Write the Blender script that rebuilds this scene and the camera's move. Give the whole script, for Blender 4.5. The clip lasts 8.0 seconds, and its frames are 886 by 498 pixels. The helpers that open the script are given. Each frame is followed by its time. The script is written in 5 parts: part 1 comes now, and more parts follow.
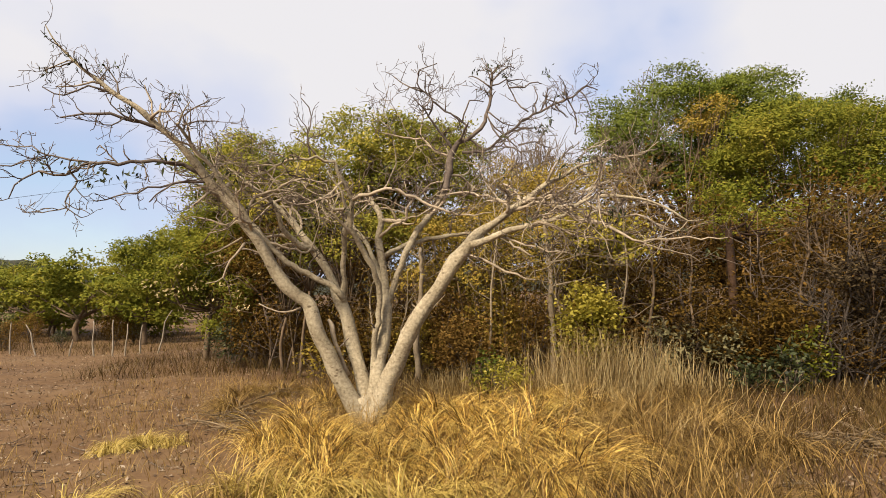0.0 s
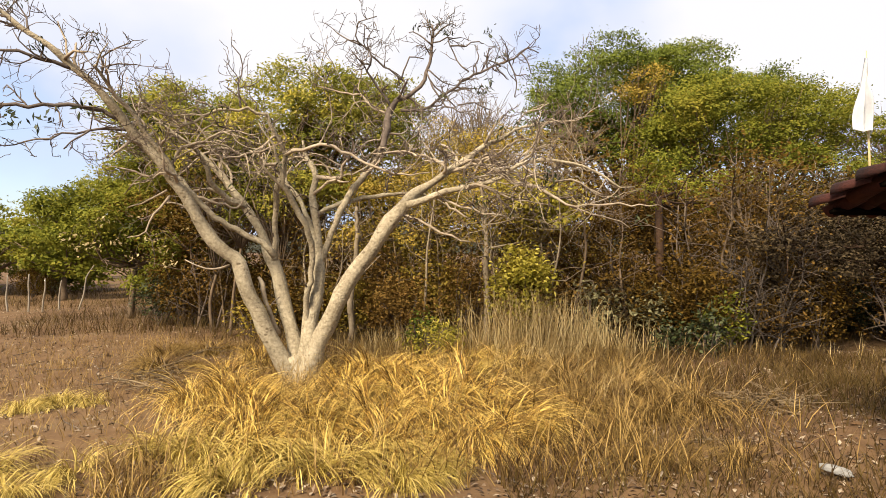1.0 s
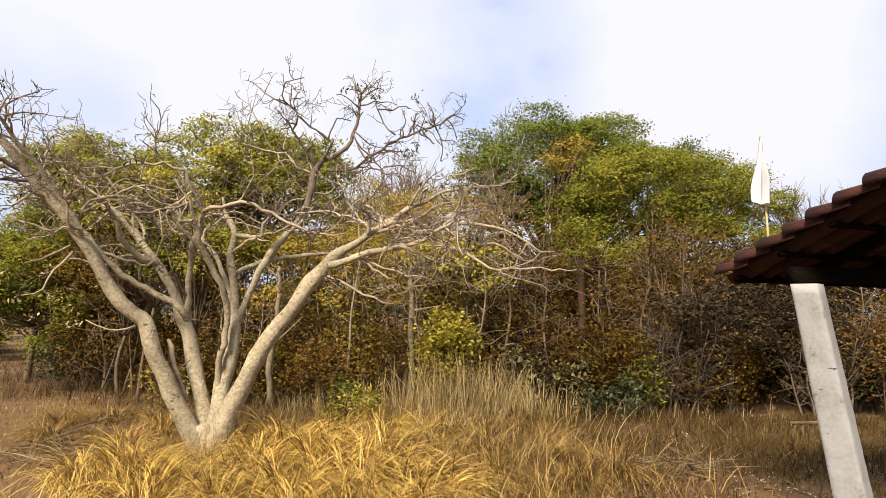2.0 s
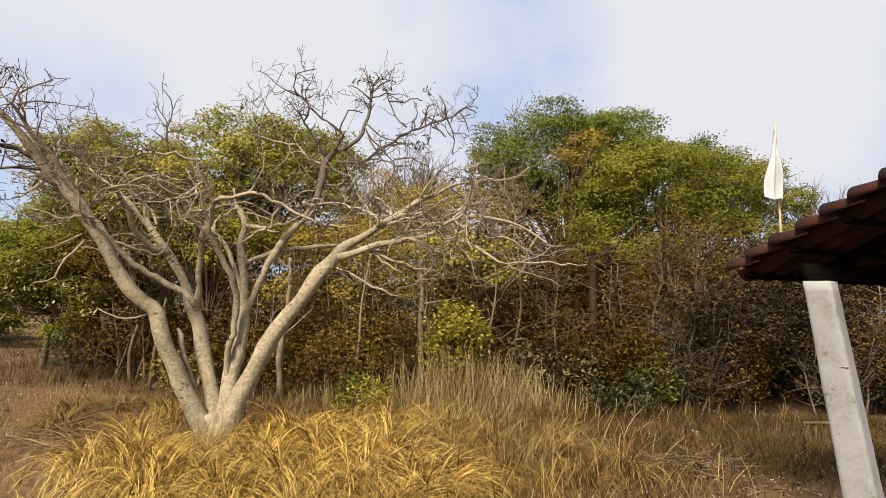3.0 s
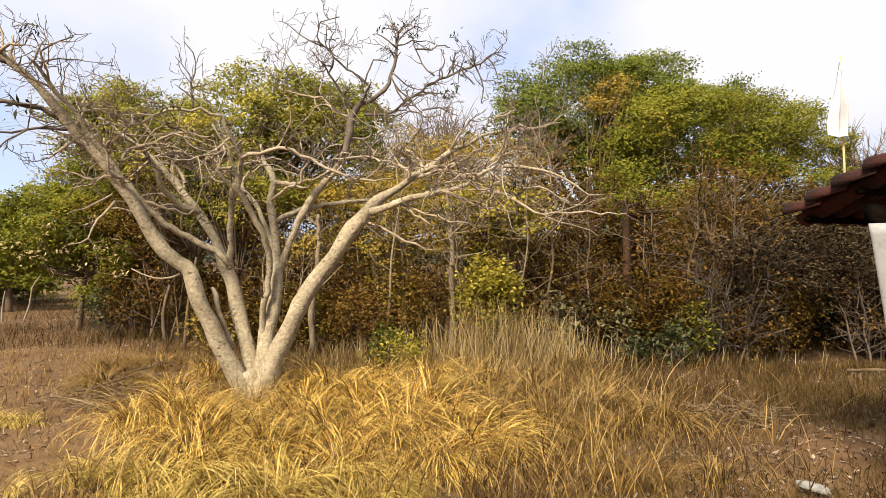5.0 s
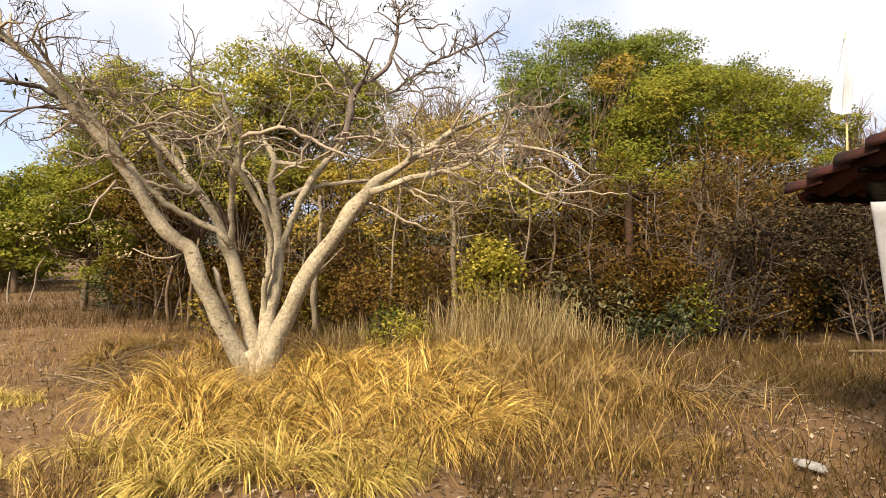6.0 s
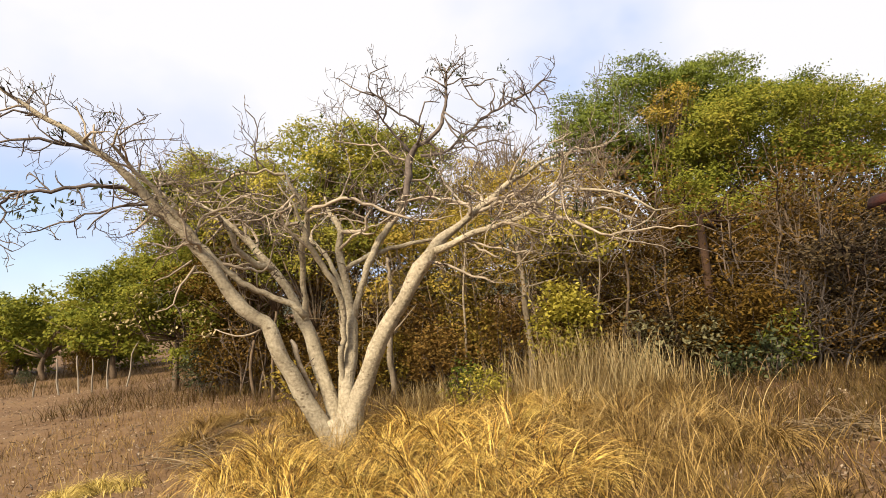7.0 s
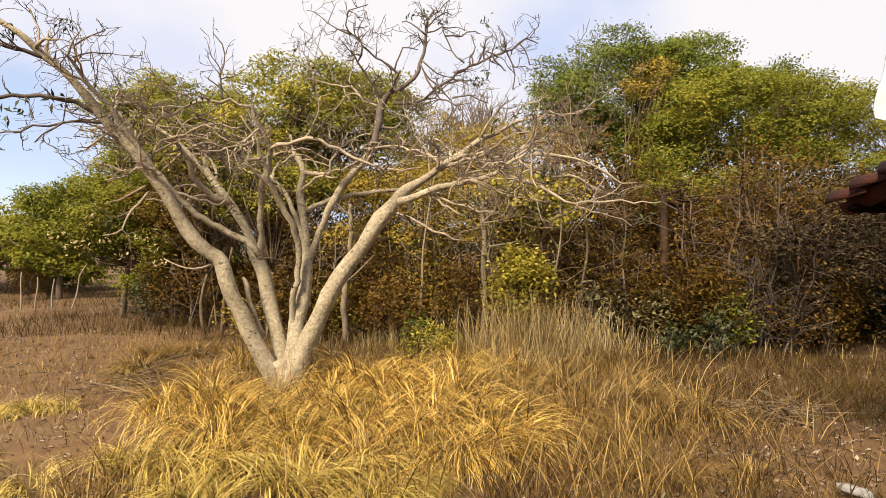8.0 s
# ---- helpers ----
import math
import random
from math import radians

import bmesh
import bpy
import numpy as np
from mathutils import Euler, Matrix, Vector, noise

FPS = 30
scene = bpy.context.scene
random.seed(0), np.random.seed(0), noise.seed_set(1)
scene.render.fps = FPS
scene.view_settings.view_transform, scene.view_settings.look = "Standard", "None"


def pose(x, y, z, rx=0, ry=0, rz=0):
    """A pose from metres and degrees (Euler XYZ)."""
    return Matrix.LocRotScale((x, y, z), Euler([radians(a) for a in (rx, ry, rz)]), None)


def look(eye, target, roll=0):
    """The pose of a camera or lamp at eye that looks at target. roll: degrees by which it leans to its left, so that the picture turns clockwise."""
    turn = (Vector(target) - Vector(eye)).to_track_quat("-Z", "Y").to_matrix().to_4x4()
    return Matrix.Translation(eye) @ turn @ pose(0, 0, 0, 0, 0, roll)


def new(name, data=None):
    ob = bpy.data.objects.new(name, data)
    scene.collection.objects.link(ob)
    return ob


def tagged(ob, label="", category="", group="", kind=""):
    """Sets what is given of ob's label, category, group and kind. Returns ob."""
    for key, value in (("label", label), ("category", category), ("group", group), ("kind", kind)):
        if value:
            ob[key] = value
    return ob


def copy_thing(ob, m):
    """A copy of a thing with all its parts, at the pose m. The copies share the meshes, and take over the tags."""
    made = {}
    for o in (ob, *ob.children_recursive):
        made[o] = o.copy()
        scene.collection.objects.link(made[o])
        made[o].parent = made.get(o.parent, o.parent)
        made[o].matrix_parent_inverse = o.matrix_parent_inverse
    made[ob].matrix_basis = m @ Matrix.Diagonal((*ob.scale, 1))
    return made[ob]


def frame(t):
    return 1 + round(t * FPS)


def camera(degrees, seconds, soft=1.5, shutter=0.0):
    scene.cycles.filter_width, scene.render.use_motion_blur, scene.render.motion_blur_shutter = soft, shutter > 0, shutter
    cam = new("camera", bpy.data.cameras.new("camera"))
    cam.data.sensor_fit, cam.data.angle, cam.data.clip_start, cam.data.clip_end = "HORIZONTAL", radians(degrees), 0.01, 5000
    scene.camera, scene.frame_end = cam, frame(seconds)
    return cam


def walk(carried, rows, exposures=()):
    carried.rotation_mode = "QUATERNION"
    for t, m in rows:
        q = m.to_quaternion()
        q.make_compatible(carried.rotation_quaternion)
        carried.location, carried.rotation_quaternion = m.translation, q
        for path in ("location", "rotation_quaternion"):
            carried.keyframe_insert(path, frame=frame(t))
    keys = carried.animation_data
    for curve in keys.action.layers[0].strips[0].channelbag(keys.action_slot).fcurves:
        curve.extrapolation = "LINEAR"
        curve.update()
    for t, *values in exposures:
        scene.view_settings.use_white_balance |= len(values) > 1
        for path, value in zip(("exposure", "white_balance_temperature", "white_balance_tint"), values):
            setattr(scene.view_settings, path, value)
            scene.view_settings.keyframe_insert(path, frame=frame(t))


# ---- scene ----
cam = camera(69.8, 8.0, soft=0.6)
PATH = [
    (0, (-0.022, 0.138, 1.746), (-0.016, 2.134, 1.867), -1.1),
    (0.2, (-0.005, 0.14, 1.75), (0.067, 2.137, 1.835), -0.4),
    (0.5, (0.021, 0.144, 1.756), (0.219, 2.134, 1.809), 1.1),
    (1, (0.031, 0.198, 1.736), (0.227, 2.188, 1.734), 0.2),
    (1.2, (0.059, 0.224, 1.742), (0.283, 2.211, 1.743), 1.1),
    (1.5, (0.102, 0.263, 1.75), (0.466, 2.224, 1.893), 0.5),
    (1.7, (0.122, 0.257, 1.752), (0.542, 2.203, 1.949), 0.7),
    (2.8, (0.216, 0.291, 1.738), (0.549, 2.256, 1.908), 1.1),
    (3, (0.222, 0.287, 1.737), (0.582, 2.247, 1.911), 1.6),
    (3.5, (0.186, 0.332, 1.747), (0.489, 2.3, 1.943), 0.6),
    (4, (0.095, 0.429, 1.738), (0.497, 2.383, 1.882), -0.0),
    (4.5, (0.07, 0.474, 1.721), (0.447, 2.436, 1.816), 0.6),
    (4.7, (0.072, 0.485, 1.725), (0.39, 2.458, 1.792), 0.3),
    (6, (0.125, 0.492, 1.688), (0.414, 2.471, 1.665), 0.4),
    (6.5, (0.117, 0.492, 1.728), (0.372, 2.476, 1.731), 0.0),
    (6.8, (0.151, 0.493, 1.737), (0.285, 2.488, 1.778), -2.2),
    (7, (0.173, 0.493, 1.743), (0.248, 2.486, 1.886), -5.3),
    (7.2, (0.189, 0.504, 1.746), (0.309, 2.498, 1.836), -2.5),
    (7.5, (0.212, 0.52, 1.75), (0.379, 2.512, 1.824), 0.4),
    (8, (0.223, 0.566, 1.745), (0.402, 2.558, 1.738), 0.3),
]
walk(cam, [(t, look(eye, target, roll)) for t, eye, target, roll in PATH], [(0, 1.32, 6850, 12), (1, 1.57, 6850, 11), (1.5, 1.60, 6750, 11), (3, 1.27, 6600, 10), (3.5, 1.29, 6600, 10), (4, 1.35, 6650, 10), (4.5, 1.46, 6720, 11), (6, 1.64, 6850, 11), (6.5, 1.64, 6850, 11), (7, 1.56, 6800, 11), (7.5, 1.47, 6800, 11), (8, 1.50, 6950, 12)])

# ---- world, sun ----
world = bpy.data.worlds.new("sky")
scene.world = world
world.use_nodes = True
wn, wl = world.node_tree.nodes, world.node_tree.links
wn.clear()
SUN_EL, SUN_AZ = 43.0, 217.0      # degrees; azimuth from +y clockwise: high behind the viewer
sky = wn.new("ShaderNodeTexSky")
sky.sky_type, sky.sun_disc = "NISHITA", False
sky.sun_elevation, sky.sun_rotation = radians(SUN_EL), radians(SUN_AZ)
sky.air_density, sky.dust_density, sky.ozone_density = 1.0, 0.8, 2.0
coord = wn.new("ShaderNodeTexCoord")
mapping = wn.new("ShaderNodeMapping")
mapping.inputs["Location"].default_value = (2.2, -0.6, 0.5)
mapping.inputs["Scale"].default_value = (1.0, 1.0, 1.5)
wl.new(coord.outputs["Generated"], mapping.inputs["Vector"])
cloud = wn.new("ShaderNodeTexNoise")
cloud.inputs["Scale"].default_value, cloud.inputs["Detail"].default_value = 2.1, 5.0
cloud.inputs["Roughness"].default_value = 0.48
wl.new(mapping.outputs["Vector"], cloud.inputs["Vector"])
height = wn.new("ShaderNodeSeparateXYZ")
wl.new(coord.outputs["Generated"], height.inputs["Vector"])
deck = wn.new("ShaderNodeMath")
deck.operation = "MULTIPLY_ADD"
deck.inputs[1].default_value = 0.34          # the cloud deck thickens overhead
wl.new(height.outputs["Z"], deck.inputs[0])
wl.new(cloud.outputs["Fac"], deck.inputs[2])


def cloud_gap(source, towards, near, far, depth):
    """Thins (or, with a negative depth, thickens) the cloud deck softly round one direction."""
    dot = wn.new("ShaderNodeVectorMath")
    dot.operation = "DOT_PRODUCT"
    dot.inputs[1].default_value = towards
    wl.new(coord.outputs["Generated"], dot.inputs[0])
    soft = wn.new("ShaderNodeMapRange")
    soft.interpolation_type = "SMOOTHSTEP"
    soft.inputs["From Min"].default_value, soft.inputs["From Max"].default_value = far, near
    soft.inputs["To Min"].default_value, soft.inputs["To Max"].default_value = 0.0, -depth
    wl.new(dot.outputs["Value"], soft.inputs["Value"])
    total = wn.new("ShaderNodeMath")
    wl.new(source, total.inputs[0])
    wl.new(soft.outputs["Result"], total.inputs[1])
    return total.outputs[0]


thick = cloud_gap(deck.outputs[0], (-0.56, 0.825, 0.05), 0.997, 0.962, 0.26)      # blue low in the distance
thick = cloud_gap(thick, (0.285, 0.89, 0.356), 0.9995, 0.985, 0.10)
thick = cloud_gap(thick, (0.53, 0.775, 0.34), 0.995, 0.95, -0.15)                # a bright bank beside it
thick = cloud_gap(thick, (-0.30, 0.90, 0.32), 0.98, 0.92, -0.07)
cover = wn.new("ShaderNodeValToRGB")
cover.color_ramp.elements[0].position, cover.color_ramp.elements[1].position = 0.38, 0.58
cover.color_ramp.elements[0].color = (0.22, 0.22, 0.22, 1)
wl.new(thick, cover.inputs["Fac"])
tint = wn.new("ShaderNodeValToRGB")
tint.color_ramp.elements[0].position, tint.color_ramp.elements[1].position = 0.50, 0.75
tint.color_ramp.elements[0].color, tint.color_ramp.elements[1].color = (0.222, 0.262, 0.365, 1), (0.330, 0.337, 0.360, 1)
wl.new(thick, tint.inputs["Fac"])
dim = wn.new("ShaderNodeVectorMath")
dim.operation = "SCALE"
dim.inputs["Scale"].default_value = 0.072
wl.new(sky.outputs["Color"], dim.inputs[0])
blend = wn.new("ShaderNodeMix")
blend.data_type = "RGBA"
wl.new(cover.outputs["Color"], blend.inputs["Factor"])
wl.new(dim.outputs["Vector"], blend.inputs["A"])
wl.new(tint.outputs["Color"], blend.inputs["B"])
back = wn.new("ShaderNodeBackground")
back.inputs["Strength"].default_value = 1.0
wl.new(blend.outputs["Result"], back.inputs["Color"])
wout = wn.new("ShaderNodeOutputWorld")
wl.new(back.outputs["Background"], wout.inputs["Surface"])

sun_data = bpy.data.lights.new("sun", "SUN")
sun_data.energy, sun_data.angle, sun_data.color = 3.7, radians(16.0), (1.0, 0.90, 0.74)
sun = new("sun", sun_data)
sun_dir = Vector((math.sin(radians(SUN_AZ)) * math.cos(radians(SUN_EL)), math.cos(radians(SUN_AZ)) * math.cos(radians(SUN_EL)), math.sin(radians(SUN_EL))))
sun.matrix_world = look(sun_dir * 60, (0, 0, 0))

# ---- materials ----
def material(name, cols, scale=3.0, rough=0.85, bump=0.0, bump_scale=40.0, spread=0.0, by="island", through_light=0.0, stretch=(1, 1, 1), spec=0.25, fine=0.4):
    """A mottled surface: coarse and fine noise drive a colour ramp; spread adds a shift per island or per object."""
    m = bpy.data.materials.new(name)
    m.use_nodes = True
    n, l = m.node_tree.nodes, m.node_tree.links
    bsdf, out = n["Principled BSDF"], n["Material Output"]
    tc = n.new("ShaderNodeTexCoord")
    mp = n.new("ShaderNodeMapping")
    mp.inputs["Scale"].default_value = stretch
    l.new(tc.outputs["Object"], mp.inputs["Vector"])
    a, b = n.new("ShaderNodeTexNoise"), n.new("ShaderNodeTexNoise")
    a.inputs["Scale"].default_value, a.inputs["Detail"].default_value = scale, 4.0
    b.inputs["Scale"].default_value, b.inputs["Detail"].default_value = scale * 9, 5.0
    l.new(mp.outputs["Vector"], a.inputs["Vector"])
    l.new(mp.outputs["Vector"], b.inputs["Vector"])
    mixf = n.new("ShaderNodeMix")
    mixf.inputs["Factor"].default_value = fine
    l.new(a.outputs["Fac"], mixf.inputs["A"])
    l.new(b.outputs["Fac"], mixf.inputs["B"])
    fac = mixf.outputs["Result"]
    if spread:
        if by == "island":
            src = n.new("ShaderNodeNewGeometry").outputs["Random Per Island"]
        else:
            src = n.new("ShaderNodeObjectInfo").outputs["Random"]
        sub = n.new("ShaderNodeMath")
        sub.operation = "MULTIPLY_ADD"
        sub.inputs[1].default_value, sub.inputs[2].default_value = spread, -spread / 2
        l.new(src, sub.inputs[0])
        add = n.new("ShaderNodeMath")
        l.new(fac, add.inputs[0])
        l.new(sub.outputs[0], add.inputs[1])
        fac = add.outputs[0]
    ramp = n.new("ShaderNodeValToRGB")
    e = ramp.color_ramp.elements
    lo, hi = 0.3, 0.7
    e[0].position, e[1].position = lo, hi
    e[0].color, e[1].color = (*cols[0], 1), (*cols[-1], 1)
    for i, c in enumerate(cols[1:-1], 1):
        e.new(lo + (hi - lo) * i / (len(cols) - 1)).color = (*c, 1)
    l.new(fac, ramp.inputs["Fac"])
    l.new(ramp.outputs["Color"], bsdf.inputs["Base Color"])
    bsdf.inputs["Roughness"].default_value = rough
    bsdf.inputs["Specular IOR Level"].default_value = spec
    if bump:
        c = n.new("ShaderNodeTexNoise")
        c.inputs["Scale"].default_value, c.inputs["Detail"].default_value = bump_scale, 6.0
        l.new(mp.outputs["Vector"], c.inputs["Vector"])
        bp = n.new("ShaderNodeBump")
        bp.inputs["Strength"].default_value, bp.inputs["Distance"].default_value = bump, 0.02
        l.new(c.outputs["Fac"], bp.inputs["Height"])
        l.new(bp.outputs["Normal"], bsdf.inputs["Normal"])
    if through_light:
        tr = n.new("ShaderNodeBsdfTranslucent")
        l.new(ramp.outputs["Color"], tr.inputs["Color"])
        ms = n.new("ShaderNodeMixShader")
        ms.inputs["Fac"].default_value = through_light
        l.new(bsdf.outputs["BSDF"], ms.inputs[1])
        l.new(tr.outputs["BSDF"], ms.inputs[2])
        l.new(ms.outputs["Shader"], out.inputs["Surface"])
    return m


M_SOIL = material("dry_soil", [(0.054, 0.028, 0.011), (0.094, 0.051, 0.022), (0.126, 0.073, 0.033), (0.120, 0.081, 0.043)], 0.55, 0.95, 0.6, 22, fine=0.5)
M_BARK = material("pale_bark", [(0.095, 0.074, 0.048), (0.215, 0.174, 0.112), (0.310, 0.258, 0.172), (0.405, 0.350, 0.250)], 3.2, 0.85, 0.8, 42, stretch=(1, 1, 1), fine=0.5)
bn, bl = M_BARK.node_tree.nodes, M_BARK.node_tree.links
# dark lenticels and short cross wrinkles
speck = bn.new("ShaderNodeTexVoronoi")
speck.inputs["Scale"].default_value = 12.0
smap = bn.new("ShaderNodeMapping")
smap.inputs["Scale"].default_value = (1.0, 1.0, 1.5)
stc = bn.new("ShaderNodeTexCoord")
bl.new(stc.outputs["Object"], smap.inputs["Vector"])
bl.new(smap.outputs["Vector"], speck.inputs["Vector"])
spot = bn.new("ShaderNodeTexNoise")
spot.inputs["Scale"].default_value, spot.inputs["Detail"].default_value = 5.0, 4.0
bl.new(stc.outputs["Object"], spot.inputs["Vector"])
sum_in = bn.new("ShaderNodeMath")
sum_in.operation = "MULTIPLY_ADD"
sum_in.inputs[1].default_value, sum_in.inputs[2].default_value = 1.5, -0.72
bl.new(spot.outputs["Fac"], sum_in.inputs[0])
sum_out = bn.new("ShaderNodeMath")
bl.new(sum_in.outputs[0], sum_out.inputs[0])
bl.new(speck.outputs["Distance"], sum_out.inputs[1])
sramp = bn.new("ShaderNodeValToRGB")
sramp.color_ramp.elements[0].position, sramp.color_ramp.elements[1].position = 0.03, 0.15
sramp.color_ramp.elements[0].color = (0.30, 0.24, 0.19, 1)
bl.new(sum_out.outputs[0], sramp.inputs["Fac"])
smix = bn.new("ShaderNodeMix")
smix.data_type, smix.blend_type = "RGBA", "MULTIPLY"
smix.inputs["Factor"].default_value = 0.7
bark_bsdf = bn["Principled BSDF"]
bl.new(bark_bsdf.inputs["Base Color"].links[0].from_socket, smix.inputs["A"])
bl.new(sramp.outputs["Color"], smix.inputs["B"])
bl.new(smix.outputs["Result"], bark_bsdf.inputs["Base Color"])
# creases that ring the limbs
crease = bn.new("ShaderNodeTexNoise")
crease.inputs["Scale"].default_value, crease.inputs["Detail"].default_value = 1.0, 3.0
cmap = bn.new("ShaderNodeMapping")
cmap.inputs["Scale"].default_value = (7.0, 7.0, 24.0)
bl.new(stc.outputs["Object"], cmap.inputs["Vector"])
bl.new(cmap.outputs["Vector"], crease.inputs["Vector"])
cramp = bn.new("ShaderNodeValToRGB")
cramp.color_ramp.elements[0].position, cramp.color_ramp.elements[1].position = 0.31, 0.39
cramp.color_ramp.elements[0].color = (0.42, 0.35, 0.28, 1)
bl.new(crease.outputs["Fac"], cramp.inputs["Fac"])
cmix = bn.new("ShaderNodeMix")
cmix.data_type, cmix.blend_type = "RGBA", "MULTIPLY"
cmix.inputs["Factor"].default_value = 0.4
bl.new(smix.outputs["Result"], cmix.inputs["A"])
bl.new(cramp.outputs["Color"], cmix.inputs["B"])
bl.new(cmix.outputs["Result"], bark_bsdf.inputs["Base Color"])
# twig colour kept dark, as twigs look against the bright sky
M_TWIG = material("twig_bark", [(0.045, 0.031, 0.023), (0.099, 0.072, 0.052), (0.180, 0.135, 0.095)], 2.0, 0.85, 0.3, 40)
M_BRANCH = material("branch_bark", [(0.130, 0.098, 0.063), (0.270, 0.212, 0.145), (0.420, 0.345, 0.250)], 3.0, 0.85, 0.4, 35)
# limbs with sky behind them: silhouette darkness put into the bark colour
M_SILHOUETTE_BRANCH = material("silhouette_branch_bark", [(0.049, 0.036, 0.028), (0.102, 0.078, 0.061), (0.186, 0.147, 0.113)], 3.0, 0.85, 0.4, 35)
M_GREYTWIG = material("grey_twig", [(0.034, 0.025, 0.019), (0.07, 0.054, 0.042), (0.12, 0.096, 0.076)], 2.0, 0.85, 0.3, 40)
M_DARKBARK = material("dark_bark", [(0.05, 0.035, 0.022), (0.11, 0.075, 0.045), (0.17, 0.12, 0.075)], 2.0, 0.9, 0.5, 25)
M_PALESTEM = material("pale_stem", [(0.060, 0.038, 0.020), (0.133, 0.091, 0.049), (0.218, 0.165, 0.097)], 2.5, 0.85, 0.3, 30)
M_LEAF_GREEN = material("green_leaf", [(0.070, 0.080, 0.009), (0.130, 0.140, 0.016), (0.194, 0.186, 0.022), (0.280, 0.232, 0.034)], 0.8, 0.7, spread=0.22, through_light=0.38, spec=0.12)
M_LEAF_LIGHT = material("light_green_leaf", [(0.100, 0.112, 0.016), (0.180, 0.180, 0.026), (0.262, 0.240, 0.038), (0.365, 0.292, 0.052)], 0.7, 0.7, spread=0.22, through_light=0.42, spec=0.12)
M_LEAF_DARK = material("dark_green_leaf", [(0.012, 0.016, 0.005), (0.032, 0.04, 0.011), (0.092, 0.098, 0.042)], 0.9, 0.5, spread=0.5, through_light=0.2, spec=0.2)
M_LEAF_DEEP = material("deep_green_leaf", [(0.060, 0.080, 0.010), (0.108, 0.132, 0.016), (0.172, 0.182, 0.026)], 0.8, 0.6, spread=0.22, through_light=0.3, spec=0.15)
M_LEAF_OLIVE = material("olive_leaf", [(0.118, 0.090, 0.016), (0.225, 0.166, 0.027), (0.320, 0.232, 0.039), (0.340, 0.215, 0.046)], 0.9, 0.75, spread=0.32, through_light=0.32, spec=0.1)
M_LEAF_BROWN = material("withered_leaf", [(0.070, 0.037, 0.009), (0.128, 0.070, 0.016), (0.180, 0.102, 0.025), (0.180, 0.115, 0.030)], 0.9, 0.8, spread=0.34, through_light=0.28, spec=0.1)
# rust-brown withered leaves, with the wood's shade included in the colour
M_LEAF_RUST_SHADED = material("shaded_rust_leaf", [(0.032, 0.017, 0.004), (0.068, 0.037, 0.007), (0.104, 0.060, 0.011), (0.112, 0.070, 0.014)], 0.7, 0.85, spread=0.3, through_light=0.2, spec=0.06)
M_LEAF_SAGE = material("pale_sage_leaf", [(0.095, 0.084, 0.036), (0.18, 0.16, 0.074), (0.27, 0.242, 0.126)], 1.0, 0.7, spread=0.4, through_light=0.25, spec=0.2)
M_POLE = material("pale_pole", [(0.110, 0.082, 0.050), (0.220, 0.170, 0.110), (0.340, 0.280, 0.195)], 2.5, 0.85, 0.3, 30)
M_REED = material("bleached_reed", [(0.165, 0.102, 0.034), (0.345, 0.24, 0.096), (0.54, 0.412, 0.2)], 1.5, 0.7, spread=0.55, through_light=0.2)
# the shade inside the thicket is put into this leaf colour
M_LEAF_SHADED = material("shaded_leaf", [(0.012, 0.008, 0.004), (0.028, 0.018, 0.008), (0.08, 0.056, 0.026)], 0.9, 0.8, spread=0.4, through_light=0.2, spec=0.15)
M_LEAF_YELLOW = material("yellow_green_leaf", [(0.180, 0.158, 0.018), (0.350, 0.290, 0.038), (0.500, 0.410, 0.090)], 1.2, 0.6, spread=0.35, through_light=0.35, spec=0.12)
M_LEAF_FAR = material("far_leaf", [(0.070, 0.081, 0.023), (0.110, 0.117, 0.032), (0.150, 0.144, 0.045)], 0.5, 0.7, spread=0.3, through_light=0.2)
M_STRAW = material("golden_straw", [(0.072, 0.032, 0.005), (0.275, 0.142, 0.020), (0.500, 0.295, 0.052), (0.680, 0.480, 0.130)], 1.3, 0.45, spread=1.0, through_light=0.2, spec=0.35)
M_PALESTRAW = material("pale_straw", [(0.062, 0.032, 0.007), (0.19, 0.111, 0.027), (0.33, 0.214, 0.068)], 1.3, 0.6, spread=0.55, through_light=0.2)
M_LIMEGRASS = material("yellow_green_grass", [(0.150, 0.105, 0.016), (0.400, 0.290, 0.060), (0.620, 0.470, 0.150)], 1.3, 0.6, spread=0.45, through_light=0.25)
M_MEADOW = material("dry_meadow_grass", [(0.038, 0.02, 0.005), (0.066, 0.037, 0.008), (0.098, 0.057, 0.014), (0.072, 0.047, 0.009)], 0.7, 0.75, spread=0.5, through_light=0.2)
M_BLOSSOM = material("cream_leaf", [(0.259, 0.198, 0.070), (0.374, 0.294, 0.130), (0.461, 0.371, 0.190)], 2.0, 0.7, spread=0.4, through_light=0.3)
M_REDBARK = material("red_brown_bark", [(0.014, 0.007, 0.003), (0.031, 0.015, 0.007), (0.054, 0.029, 0.014)], 3.0, 0.9, 0.5, 22)
M_LITTER = material("leaf_litter", [(0.055, 0.033, 0.019), (0.150, 0.100, 0.060), (0.290, 0.228, 0.160)], 2.0, 0.85, spread=0.5)
M_HILL = material("hill_scrub", [(0.015, 0.017, 0.009), (0.025, 0.026, 0.015), (0.035, 0.036, 0.023)], 0.05, 0.95)
# clay darkened to carry the shade of the roof's near side and underside
M_TILE = material("shaded_clay_tile", [(0.012, 0.003, 0.0015), (0.029, 0.0065, 0.0032), (0.05, 0.012, 0.007)], 6.0, 0.85, 0.4, 60, spread=0.25, by="object")
